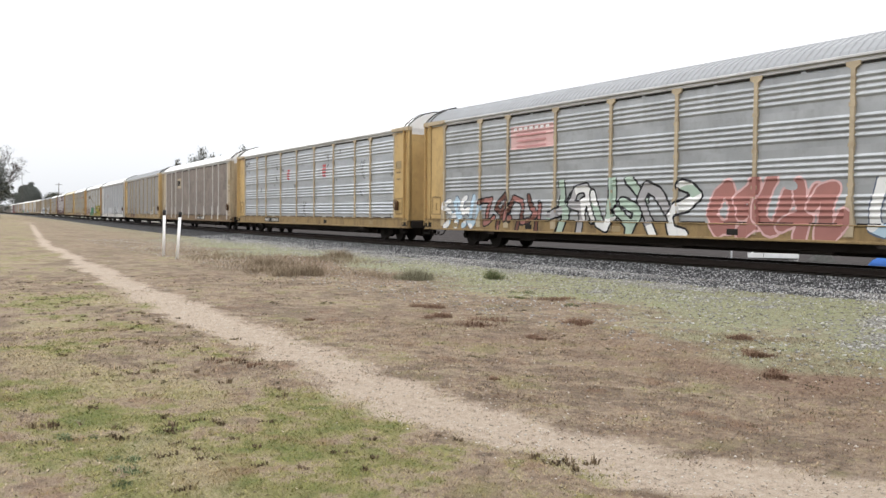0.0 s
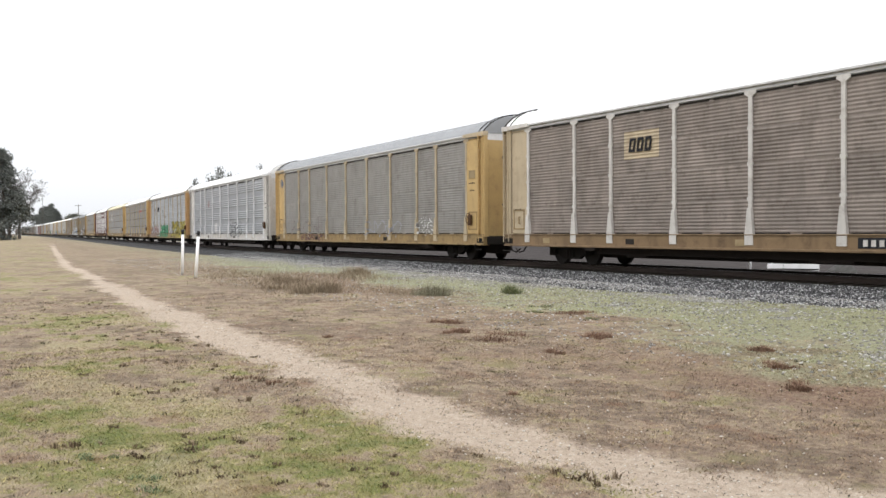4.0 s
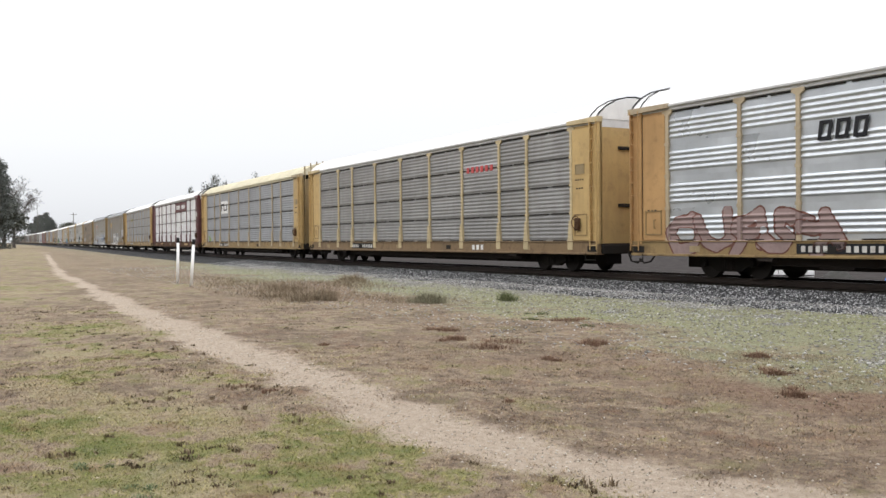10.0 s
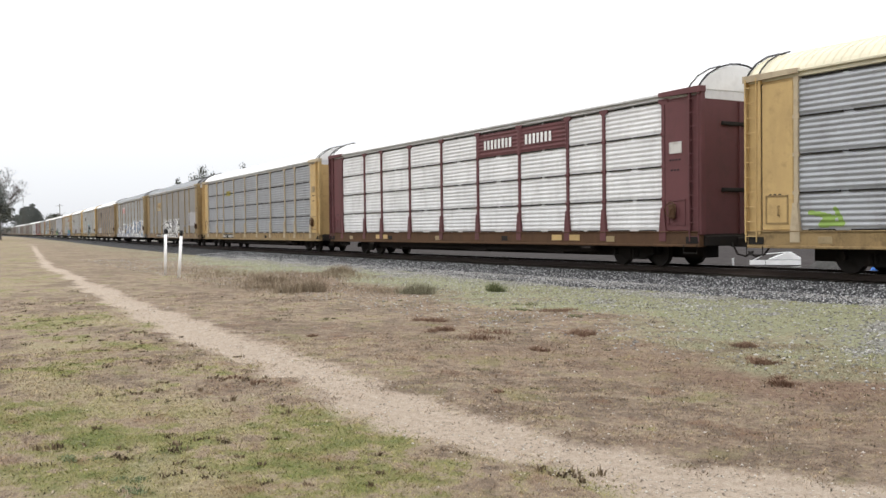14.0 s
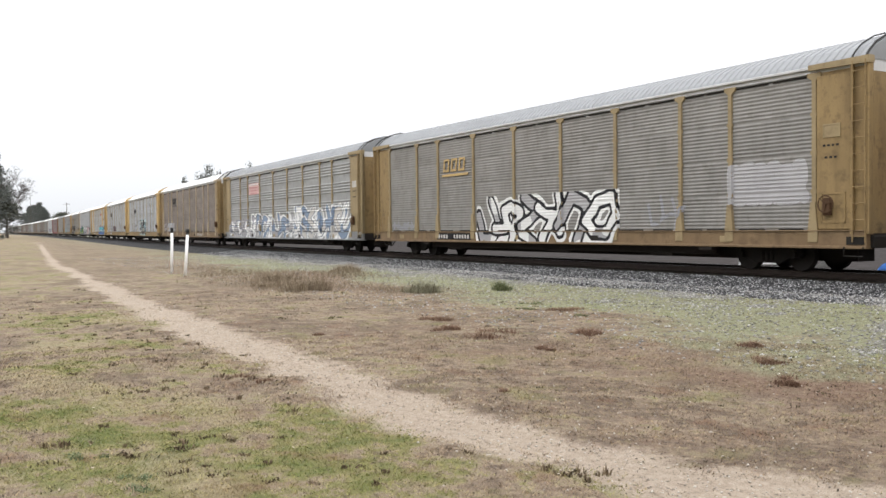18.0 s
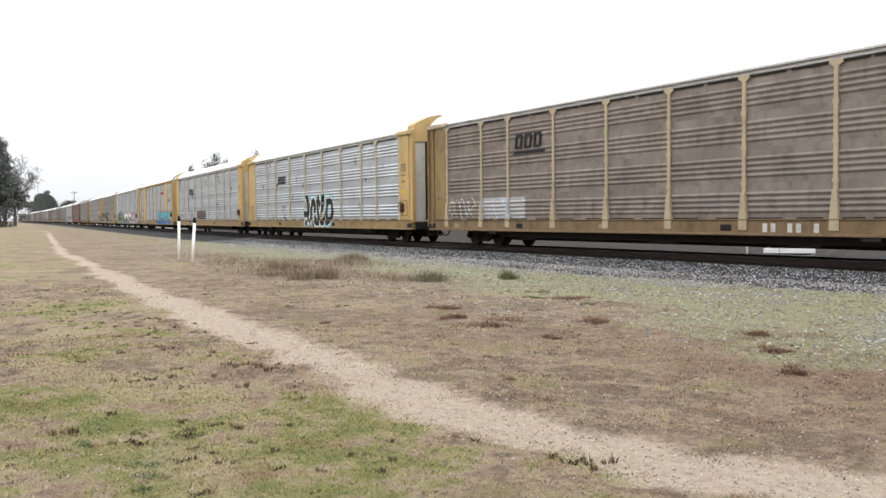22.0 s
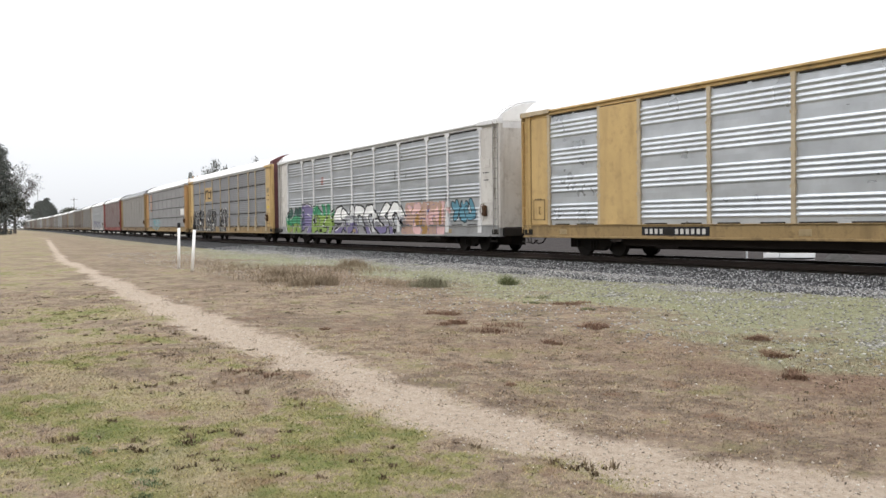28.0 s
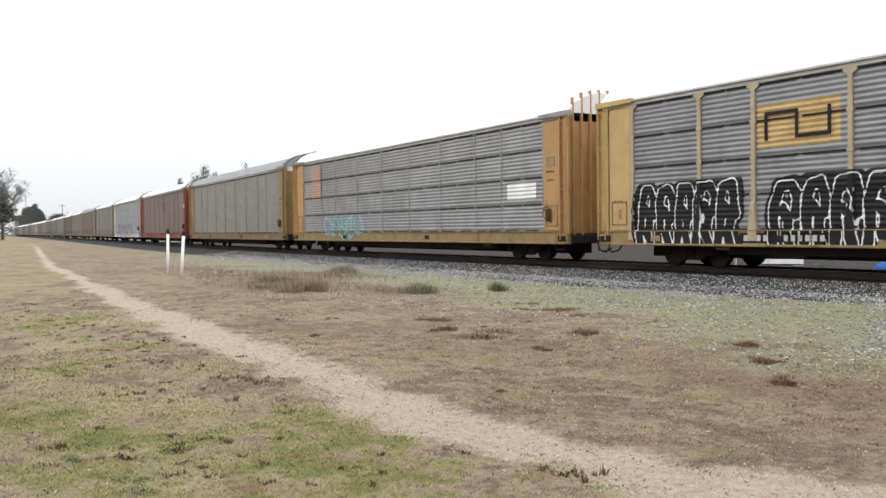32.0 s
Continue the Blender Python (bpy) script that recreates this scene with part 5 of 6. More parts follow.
        spray(-4.1, 4.8, 0.7, 2.1, 6, (["chalk", "g_grey", "g_violet"], "ink", None), seed=43, fat=0.3, line=0.09, grade=True, shine="chalk"), spray(4.9, 9.2, 0.7, 2.0, 5, (["g_salmon", "g_pink", "g_orange"], "g_violet", "g_salmon"), seed=44, fat=0.26, line=0.03),
        spray(9.6, 11.4, 1.4, 2.1, 3, (["g_teal"], "ink", None), seed=45, fat=0.18, line=0.05), badge(-5.9, 3.5, 0.42, 0.45, "g_red")]),
    dict(label="grey slatted car carrier with yellow sign patch and black graffiti", sheet="slate", post="yellow_pale", ends="yellow", sill="yellow_dirty", roof="roof_white", style="slat", seam=True, hood="maroon", bare_rear=True, hood_lead_only=True, lead="maroon", rear="yellow", cap="yellow", foot=True, number_at=-7.6, marks=[
        emblem(-6.9, -4.9, 3.5, 4.25, "ink", "yellow"), spray(-11.7, -7.8, 0.7, 2.4, 5, (["ink"], "chalk", "ink"), kind="arch", seed=51, fat=0.2, line=0.04),
        spray(-6.7, -3.1, 0.7, 2.4, 4, (["ink"], "chalk", "ink"), kind="arch", seed=52, fat=0.2, line=0.04), spray(-1.7, 0.6, 0.7, 2.4, 3, (["ink"], "chalk", "ink"), kind="arch", seed=53, fat=0.2, line=0.04)]),
    dict(label="pale grey slatted car carrier with orange-tan slatted ends", sheet="grey", post="grey", ends="orange", flush=True, roof="roof_white", style="slat", seam=True, sill="yellow_dirty", slats=True, foot=False, number=False, marks=[
        patch(-10.9, -9.2, 2.9, 4.9, "g_salmon"), spray(-8.9, -3.6, 0.85, 2.0, 5, (["blue_grey"], "g_cyan", None), seed=55, fat=0.08, line=0.06), patch(9.6, 11.5, 2.3, 2.9, "chalk")]),
    # muted ends and sill carry distance haze in their paint
    dict(label="plain grey ribbed car carrier with yellow ends", sheet="grey_dark", post="grey_dark", ends="yellow_dirty", sill="rusty_sill", flush=True, roof="roof_grey", foot=False, number=False, style="even"),
    dict(label="faded dull red car carrier with red ends", sheet="red_grey", post="red_grey", ends="red", flush=True, roof="roof_white", style="even", number=False, marks=[emblem(0.5, 2.4, 3.4, 4.2, "g_rust", pieces=2)]),
    dict(label="pale grey car carrier with dark graffiti", sheet="blue_grey", post="blue_grey", ends="white_dirty", flush=True, roof="roof_white", number=False, marks=[
        spray(-9.5, 6.0, 0.8, 2.3, 8, (["g_grey"], "g_violet", None), seed=57, fat=0.2)]),
]
# sheet, ends, roof of the far cars, dulled to put distance haze into paint
FAR_HAZED = [("grey_dark", "drab", "roof_white"), ("brown", "rusty_sill", "roof_white"), ("grey", "grey", "roof_white"), ("grey_dark", "rusty_sill", "roof_white"), ("brown", "grey_dark", "roof_grey")]
far_specs = [dict(label="distant grey car carrier with %s ends" % ("grey" if b.startswith("grey") else "dull yellow" if b == "drab" else "rusty"), sheet=a, post=a, ends=b, sill="rusty_sill", roof=c, number=False) for a, b, c in FAR_HAZED]

# metres that each car sits ahead of an even spacing
NUDGE = {3: 0.13}
cars = []
for i, spec in enumerate(CARS):
    cars.append((i - 1, build_car(spec)))
far_built = {}
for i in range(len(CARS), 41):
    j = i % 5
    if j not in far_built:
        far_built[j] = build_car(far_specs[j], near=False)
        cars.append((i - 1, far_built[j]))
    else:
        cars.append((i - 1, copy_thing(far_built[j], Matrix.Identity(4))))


def run(t):
    """How far the train has come along the line."""
    return -34.7604 + 15.56622 * t + 0.00016556 * t * t - 0.0000165407 * t ** 3


def car_pose(n, t):
    s = PITCH * n - PITCH / 2 - run(t) - NUDGE.get(n, 0.0)
    p, a = off_line(s, 0.0), side_line(s)[2]
    return pose(p.x, p.y, 0, 0, 0, -math.degrees(a))


def motions():
    for n, car in cars:
        walk(car, [(t, car_pose(n, t)) for t in range(0, 33)])


# ---- sleepers and stones ----
def tie_fill(bm):
    add_box(bm, (-0.115, -1.3, -0.36), (0.115, 1.3, -0.178), 0.012)


tie_me = simple("tie", M["tie"], tie_fill)
s = -14.0
while s < 75:
    x, y, a = side_line(s)
    ob = part("tie", tie_me, track)
    p = off_line(s, rng.uniform(-0.03, 0.03))
    ob.location, ob.rotation_euler = (p.x, p.y, rng.uniform(-0.006, 0.004)), (0, 0, -a + rng.uniform(-0.012, 0.012))
    s += 0.5


def scatter_solids(name, pts, sizes, m, flat=0.7, seed=1):
    """Many small angular stones in one mesh."""
    r = np.random.default_rng(seed)
    base = np.array([(1, 0, 0), (0, 1, 0), (-1, 0, 0), (0, -1, 0), (0, 0, 1), (0, 0, -1)], float)
    tri = np.array([(0, 1, 4), (1, 2, 4), (2, 3, 4), (3, 0, 4), (1, 0, 5), (2, 1, 5), (3, 2, 5), (0, 3, 5)])
    n = len(pts)
    v = base[None] * (sizes[:, None, None] * r.uniform(0.6, 1.25, (n, 6, 1)))
    v[:, :, 2] *= flat
    a, b = r.uniform(0, 6.28, n), r.uniform(-0.6, 0.6, n)
    ca, sa, cb, sb = np.cos(a), np.sin(a), np.cos(b), np.sin(b)
    x, y, z = v[:, :, 0] * ca[:, None] - v[:, :, 1] * sa[:, None], v[:, :, 0] * sa[:, None] + v[:, :, 1] * ca[:, None], v[:, :, 2]
    y, z = y * cb[:, None] - z * sb[:, None], y * sb[:, None] + z * cb[:, None]
    v = np.stack([x, y, z], 2) + pts[:, None, :]
    f = (tri[None] + 6 * np.arange(n)[:, None, None]).reshape(-1, 3)
    me = bpy.data.meshes.new(name)
    me.vertices.add(n * 6)
    me.vertices.foreach_set("co", v.ravel())
    me.loops.add(len(f) * 3)
    me.loops.foreach_set("vertex_index", f.ravel().astype(np.int32))
    me.polygons.add(len(f))
    me.polygons.foreach_set("loop_start", np.arange(0, len(f) * 3, 3, dtype=np.int32))
    me.materials.append(m)
    me.update()
    return me


BED_D = np.array([-5.6, -4.6, -3.4, -2.3, -1.6, 0])
BED_Z = np.array([-0.52, -0.405, -0.355, -0.27, -0.215, -0.20])
n = 64000
ss = 4 + 60 * rng.random(n) ** 1.5
# stones keep off the rails, baring the shade-dark bed as a band
dd = -1.42 - 3.7 * rng.random(n) ** 0.85
pts = np.array([off_line(a, b, 0)[:] for a, b in zip(ss, dd)])
pts[:, 2] = np.interp(dd, BED_D, BED_Z) + 0.008
keep = (np.abs(dd + 0.7525) > 0.14)
tagged(new("ballast_stones", scatter_solids("ballast_stones", pts[keep], rng.uniform(0.012, 0.03, n)[keep], M["stone"], seed=5)),
       "loose crushed grey ballast stones beside the rails", "ballast", kind="stuff")
n = 130000
ss = 3 + 55 * rng.random(n) ** 1.5
dd = -3.6 - 9.5 * rng.random(n) ** 1.8
pts = np.array([off_line(a, b, 0)[:] for a, b in zip(ss, dd)])
gr = masks(pts[:, 0], pts[:, 1])[1]
keep = rng.random(n) < 0.12 + 0.88 * gr
pts[:, 2] = np.maximum(lie(pts[:, 0], pts[:, 1]), np.interp(dd, BED_D, BED_Z, left=-1)) + 0.004
tagged(new("loose_gravel", scatter_solids("loose_gravel", pts[keep], rng.uniform(0.014, 0.04, n)[keep], M["pale_stone"], 0.5, 6)),
       "pale gravel strewn in the grass below the track", "gravel", kind="stuff")
n = 4000
px = -2.5 - 30 * rng.random(n) ** 2.2
py = np.interp(px, PATH_X, PATH_Y) + rng.normal(0, 0.42, n)
pts = np.stack([px, py, lie(px, py) + 0.002], 1)
tagged(new("path_pebbles", scatter_solids("path_pebbles", pts, rng.uniform(0.004, 0.016, n), M["pebble"], 0.6, 8)), "small pebbles on the worn footpath", "pebbles", kind="stuff")


n = 1500
ang, far_ = radians(148) + rng.uniform(-0.62, 0.45, n), 4 + 14 * rng.random(n)
px, py = far_ * np.cos(ang), far_ * np.sin(ang)
keep = py > np.interp(px, PATH_X, PATH_Y) - 0.6
pts = np.stack([px, py, lie(px, py) + 0.003], 1)[keep]
tagged(new("field_pebbles", scatter_solids("field_pebbles", pts, rng.uniform(0.006, 0.018, n)[keep], M["pebble"], 0.6, 9)), "pale pebbles strewn over the bare soil", "pebbles", kind="stuff")


# ---- grass ----
def blades(name, n, where, height, m, seed, thick=0.004, tilt=1.5, far=26.0, power=1.5):
    """Short blades over the view's part of the field."""
    r = np.random.default_rng(seed)
    ang = radians(148) + r.uniform(-0.75, 0.75, n)
    dist = 1.5 + (far - 1.5) * r.random(n) ** power
    x, y = dist * np.cos(ang), dist * np.sin(ang)
    keep = r.random(n) < where(x, y)
    x, y, dist = x[keep], y[keep], dist[keep]
    n = len(x)
    h = height * r.uniform(0.4, 1.3, n) * (0.8 + 0.012 * dist)
    w = thick * (0.6 + 0.16 * dist)
    a = r.uniform(0, 6.28, n)
    lx, ly = r.normal(0, tilt, n) * h, r.normal(0, tilt, n) * h
    z = lie(x, y) - 0.004
    v = np.stack([np.stack([x - w * np.cos(a), y - w * np.sin(a), z], 1), np.stack([x + w * np.cos(a), y + w * np.sin(a), z], 1), np.stack([x + lx, y + ly, z + h], 1)], 1)
    me = bpy.data.meshes.new(name)
    me.vertices.add(n * 3)
    me.vertices.foreach_set("co", v.ravel())
    me.loops.add(n * 3)
    me.loops.foreach_set("vertex_index", np.arange(n * 3, dtype=np.int32))
    me.polygons.add(n)
    me.polygons.foreach_set("loop_start", np.arange(0, n * 3, 3, dtype=np.int32))
    spot = masks(x, y)
    for key, values in (("green", spot[2]), ("rust", spot[4]), ("straw", spot[5]), ("sage", spot[3])):
        at = me.attributes.new(key, "FLOAT", "POINT")
        at.data.foreach_set("value", np.repeat(values, 3).astype(np.float32))
    me.materials.append(m)
    me.update()
    return me


def on_near(x, y):
    p, g, e, s_, u_, w_ = masks(x, y)
    return np.clip(1 - 1.1 * p, 0, 1) * np.clip(0.5 + 0.5 * e + 0.4 * w_ + 0.5 * F_SMALL.at(x + 2, y + 8) - 0.35 * u_, 0.05, 1) * (1 - 0.6 * g)


def on_green(x, y):
    p, g, e, s_, u_, w_ = masks(x, y)
    return (1 - p) * np.clip(e * 0.9 + 0.06 + 0.3 * F_SMALL.at(x + 5, y), 0, 1) * (1 - 0.6 * g)


def on_brown(x, y):
    p, g, e, s_, u_, w_ = masks(x, y)
    return (1 - 0.85 * p) * (0.45 + 0.55 * np.clip(1 - e, 0, 1)) * (1 - 0.7 * g) * np.clip(0.55 + 0.6 * F_SMALL.at(x, y + 3), 0.1, 1)


def blade_material(name, green, gain):
    """Blades take the tones of the soil they stand in, each a little lighter or darker."""
    def build(n, l, b):
        def mask(key, much):
            a, k = n.new("ShaderNodeAttribute"), n.new("ShaderNodeMath")
            a.attribute_name, k.operation = key, "MULTIPLY_ADD"
            l.new(a.outputs["Fac"], k.inputs[0])
            k.inputs[1].default_value, k.inputs[2].default_value = much, green if key == "green" else 0.0
            return k.outputs[0]
        c = soil_tones(n, l, mask("green", 1.0))[0]
        c = mix_node(n, l, mask("straw", 0.6), c, (0.37, 0.31, 0.19))
        c = mix_node(n, l, mask("rust", 0.6), c, (0.20, 0.13, 0.088))
        c = mix_node(n, l, mask("sage", 0.6), c, (0.26, 0.275, 0.165))
        g = n.new("ShaderNodeNewGeometry")
        k = ramp_node(n, l, g.outputs["Random Per Island"], [(0.0, (gain * 0.55,) * 3), (0.5, (gain,) * 3), (1.0, (gain * 1.35, gain * 1.3, gain * 1.15))])
        c = mix_node(n, l, 1.0, c, k, "MULTIPLY")
        l.new(c, b.inputs["Base Color"])
        b.inputs["Roughness"].default_value = 0.85
        b.inputs["Specular IOR Level"].default_value = 0.15
    return mat(name, build)


M["grass_green"] = blade_material("short_green_grass", 0.3, 1.0)
M["grass_dry"] = blade_material("dry_grass", 0.0, 1.12)
tagged(new("green_grass", blades("green_grass", 150000, on_green, 0.024, M["grass_green"], 21)), "short green grass of the field", "grass", kind="stuff")
tagged(new("dry_grass", blades("dry_grass", 150000, on_brown, 0.018, M["grass_dry"], 22)), "dry brown grass and thatch of the field", "grass", kind="stuff")


M["grass_near"] = blade_material("short_mixed_grass", 0.12, 1.1)
tagged(new("short_grass", blades("short_grass", 330000, on_near, 0.026, M["grass_near"], 23, thick=0.0022, tilt=0.7, far=14.0, power=1.0)), "short mixed dry and green grass of the field", "grass", kind="stuff")


def litter(n, seed):
    """Fallen leaf bits lying flat or curled."""
    r = np.random.default_rng(seed)
    ang, dist = radians(148) + r.uniform(-0.62, 0.6, n), 3.6 + 15 * r.random(n) ** 1.3
    x, y = dist * np.cos(ang), dist * np.sin(ang)
    z = lie(x, y) + 0.006
    size = r.uniform(0.005, 0.016, n) * (0.8 + 0.05 * dist)
    a = r.uniform(0, 6.28, n)
    ux, uy = size * np.cos(a), size * np.sin(a)
    k = r.uniform(0.3, 0.6, n)
    tip = r.uniform(0, 0.016, n)
    v = np.stack([np.stack([x - ux, y - uy, z], 1), np.stack([x + uy * k, y - ux * k, z + tip * 0.4], 1), np.stack([x + ux, y + uy, z + tip], 1), np.stack([x - uy * k, y + ux * k, z + tip * 0.4], 1)], 1).reshape(-1, 3)
    return mesh_of("leaf_litter", v, np.arange(n * 4).reshape(-1, 4), [M["litter"]])


M["litter"] = island("fallen_leaf_bits", [(0.0, (0.035, 0.028, 0.02)), (0.45, (0.10, 0.07, 0.045)), (0.75, (0.24, 0.18, 0.115)), (1.0, (0.52, 0.45, 0.34))])
tagged(new("leaf_litter", litter(5200, 31)), "small fallen leaf bits strewn over the grass", "leaf litter", kind="stuff")


# ---- tufts and brush ----
def brush_mesh(name, m, wide, high, n, seed, lean=0.5, thick=0.006):
    """A tuft of many thin stems fanning out of several uneven crowns."""
    r = np.random.default_rng(seed)
    verts, faces = [], []
    crowns = [(wide * 0.36 * math.sqrt(r.random()), r.uniform(0, 6.28), r.uniform(0.35, 1.0)) for k in range(max(3, int(wide * 9)))]
    for i in range(n):
        far_, q, tall = crowns[int(r.integers(len(crowns)))]
        bx, by = far_ * math.cos(q) + r.normal(0, wide * 0.085), far_ * math.sin(q) + r.normal(0, wide * 0.085)
        h = high * tall * r.uniform(0.25, 1.0) ** 1.3
        ox, oy = r.normal(0, lean * h * 0.8) + bx * 0.1, r.normal(0, lean * h * 0.8) + by * 0.1
        t = thick * r.uniform(0.5, 1.5)
        a = r.uniform(0, 3.14)
        cx, cy = t * math.cos(a), t * math.sin(a)
        k = len(verts)
        mx, my = bx + ox * 0.4, by + oy * 0.4
        verts += [(bx - cx, by - cy, -0.055), (bx + cx, by + cy, -0.055), (mx + cx, my + cy, h * 0.55), (mx - cx, my - cy, h * 0.55), (bx + ox, by + oy, h)]
        faces += [(k, k + 1, k + 2, k + 3), (k + 3, k + 2, k + 4)]
    k, rim = len(verts), max(math.hypot(v[0], v[1]) for v in verts)
    verts += [(rim * math.cos(0.63 * j), rim * math.sin(0.63 * j), -0.05) for j in range(10)]
    faces.append(tuple(range(k, k + 10)))
    return mesh_of(name, verts, faces, [m])


def put_brush(name, x, y, m, wide, high, n, seed, label, category, stretch=(1, 1), lean=0.5, thick=0.006):
    ob = new(name, brush_mesh(name, M[m], wide, high, n, seed, lean, thick))
    ob.location = (x, y, float(lie(x, y)))
    ob.scale = (stretch[0], stretch[1], 1)
    ob.rotation_euler.z = radians(30)
    return tagged(ob, label, category)


put_brush("bush", -19.59, 14.22, "green_weed", 0.7, 0.46, 520, 1, "small dark green spiky shrub beside the gravel", "shrub", thick=0.005, lean=0.55)
put_brush("bush", -20.20, 12.12, "sage_brush", 1.25, 0.46, 1500, 2, "low grey-olive dry shrub in the grass", "shrub", thick=0.004, lean=0.6)
put_brush("bush", -22.92, 10.09, "dry_brush", 1.5, 0.52, 1900, 3, "low brown dry shrub in the grass", "shrub", thick=0.004, lean=0.6)
put_brush("bush", -27.42, 11.22, "dry_brush", 1.7, 0.36, 1500, 4, "spreading brown dry brush in the field", "shrub", thick=0.005, lean=0.7)
put_brush("bush", -25.58, 9.89, "dry_brush", 1.4, 0.2, 900, 5, "spreading brown dry brush in the field", "shrub", thick=0.005, lean=0.8)
put_brush("bush", -30.74, 15.09, "dry_brush", 1.4, 0.5, 1100, 6, "brown dry shrub below the ballast", "shrub", thick=0.005, lean=0.6)
for i, (x, y, w) in enumerate([(-11.39, 8.00, 1.0), (-12.27, 7.89, 0.6), (-13.83, 8.50, 0.7), (-10.87, 9.52, 0.6), (-6.22, 8.47, 0.42), (-7.29, 9.36, 0.5), (-9.72, 7.85, 0.35), (-14.25, 11.95, 0.8), (-8.37, 10.46, 0.4)]):
    put_brush("weed", x, y, "rust_weed", w * 1.2, 0.11, 600, 10 + i, "low rusty brown weed clump in bare soil", "weed", lean=0.9, thick=0.004)
for i, (x, y, w) in enumerate([(-9.33, 3.57, 0.3), (-9.82, 3.42, 0.4), (-12.88, 5.94, 0.35), (-7.45, 5.53, 0.3)]):
    put_brush("weed", x, y, "rust_weed", w, 0.06, 110, 30 + i, "low brown weed in the short grass", "weed", lean=1.0, thick=0.005)
for i, (x, y, w) in enumerate([(-15.81, 12.36, 0.7), (-13.35, 11.59, 0.6), (-14.90, 11.47, 0.5)]):
    put_brush("weed", x, y, "green_weed", w, 0.05, 260, 50 + i, "low soft green weed in the grass", "weed", lean=1.2, thick=0.005)


for i, (x, y, w) in enumerate([(-7.09, 1.34, 0.4), (-6.20, 1.43, 0.38), (-5.86, 1.41, 0.42)]):
    put_brush("weed", x, y, "leafy_weed", w, 0.04, 170, 80 + i, "low blue-green leafy weed in the short grass", "weed", lean=1.1, thick=0.004)


M["dead_weed"] = island("dead_brown_weed", [(0.0, (0.055, 0.042, 0.028)), (0.5, (0.125, 0.09, 0.06)), (1.0, (0.25, 0.19, 0.12))])
weed_meshes = [brush_mesh("weed", M["dead_weed"], w, h, n, 300 + k, lean, 0.006) for k, (w, h, n, lean) in enumerate(((0.14, 0.055, 26, 0.9), (0.2, 0.06, 40, 1.0), (0.1, 0.065, 18, 0.8), (0.26, 0.05, 46, 1.2)))]
r_ = random.Random(5)
for cx, cy, wx, wy, count in ((-6.5, 1.75, 0.9, 0.45, 26), (-9.3, 3.3, 1.0, 0.4, 12), (-12.4, 3.4, 1.6, 0.5, 12), (-10.6, 2.2, 1.0, 0.35, 9), (-14.5, 3.0, 2.0, 0.5, 9), (-5.3, 2.9, 0.6, 0.4, 7), (-4.45, 4.02, 0.45, 0.14, 6), (-20.5, 3.5, 3.0, 0.7, 12)):
    for k in range(count):
        x, y = r_.gauss(cx, wx), r_.gauss(cy, wy)
        ob = new("weed", weed_meshes[r_.randrange(4)])
        q = r_.uniform(0.7, 1.25)
        ob.location, ob.rotation_euler.z, ob.scale = (x, y, float(lie(x, y))), r_.uniform(0, 6.28), (q, q, q)
        tagged(ob, "small curled dead brown weed in the short grass", "weed", group="dead weeds in the near grass")


def scrub(n, seed):
    """Knee-high dry stems, thick in drifts, joined."""
    r = np.random.default_rng(seed)
    drift = np.array([(-31.5, 10.6, 2.6, 0.8), (-29.0, 11.5, 2.4, 0.9), (-26.0, 10.9, 2.2, 0.8), (-23.8, 10.2, 1.2, 0.6), (-33.0, 12.8, 3.0, 0.9), (-29.5, 14.2, 1.6, 0.6), (-37.0, 11.6, 3.0, 0.8), (-21.3, 12.0, 0.9, 0.4)])
    k = r.integers(0, len(drift), n)
    x, y = drift[k, 0] + r.normal(0, 1, n) * drift[k, 2], drift[k, 1] + r.normal(0, 1, n) * drift[k, 3]
    h = 0.17 * r.uniform(0.3, 1.2, n) * np.clip(0.7 + 0.7 * F_MID.at(x, y + 15), 0.2, 1.3)
    z, a, w = lie(x, y) - 0.005, r.uniform(0, 6.28, n), r.uniform(0.004, 0.011, n)
    c, s_ = w * np.cos(a), w * np.sin(a)
    tip = np.stack([x + r.normal(0, 0.5, n) * h, y + r.normal(0, 0.5, n) * h, z + h], 1)
    v = np.stack([np.stack([x - c, y - s_, z], 1), np.stack([x + c, y + s_, z], 1), tip], 1).reshape(-1, 3)
    return mesh_of("scrub", v, np.arange(n * 3).reshape(-1, 3), [M["dry_brush"]])


tagged(new("scrub", scrub(11000, 61)), "knee-high brown dry scrub in drifts over the field", "scrub", kind="stuff")


def tiny_tufts(n, seed):
    """Small dark tufts strewn over the field, joined."""
    r = np.random.default_rng(seed)
    verts, faces = [], []
    while n > 0:
        ang, dist = radians(148) + r.uniform(-0.6, 0.6), 3.8 + 26 * r.random() ** 1.4
        x, y = dist * math.cos(ang), dist * math.sin(ang)
        if masks(x, y)[0] > 0.2 or r.random() > 0.45 + 0.7 * float(F_MID.at(x + 9, y)):
            n -= 0.2
            continue
        n -= 1
        z, size = float(lie(x, y)), r.uniform(0.03, 0.11)
        for k in range(int(r.integers(6, 16))):
            q, t_ = r.uniform(0, 6.28), 0.0025 + 0.0006 * dist
            bx, by = x + r.normal(0, size * 0.6), y + r.normal(0, size * 0.6)
            h = r.uniform(0.01, 0.028)
            c, s_ = t_ * math.cos(q), t_ * math.sin(q)
            i = len(verts)
            verts += [(bx - c, by - s_, z - 0.003), (bx + c, by + s_, z - 0.003), (bx + r.normal(0, 0.014), by + r.normal(0, 0.014), z + h)]
            faces.append((i, i + 1, i + 2))
    return mesh_of("small_weeds", verts, faces, [M["dark_weed"]])


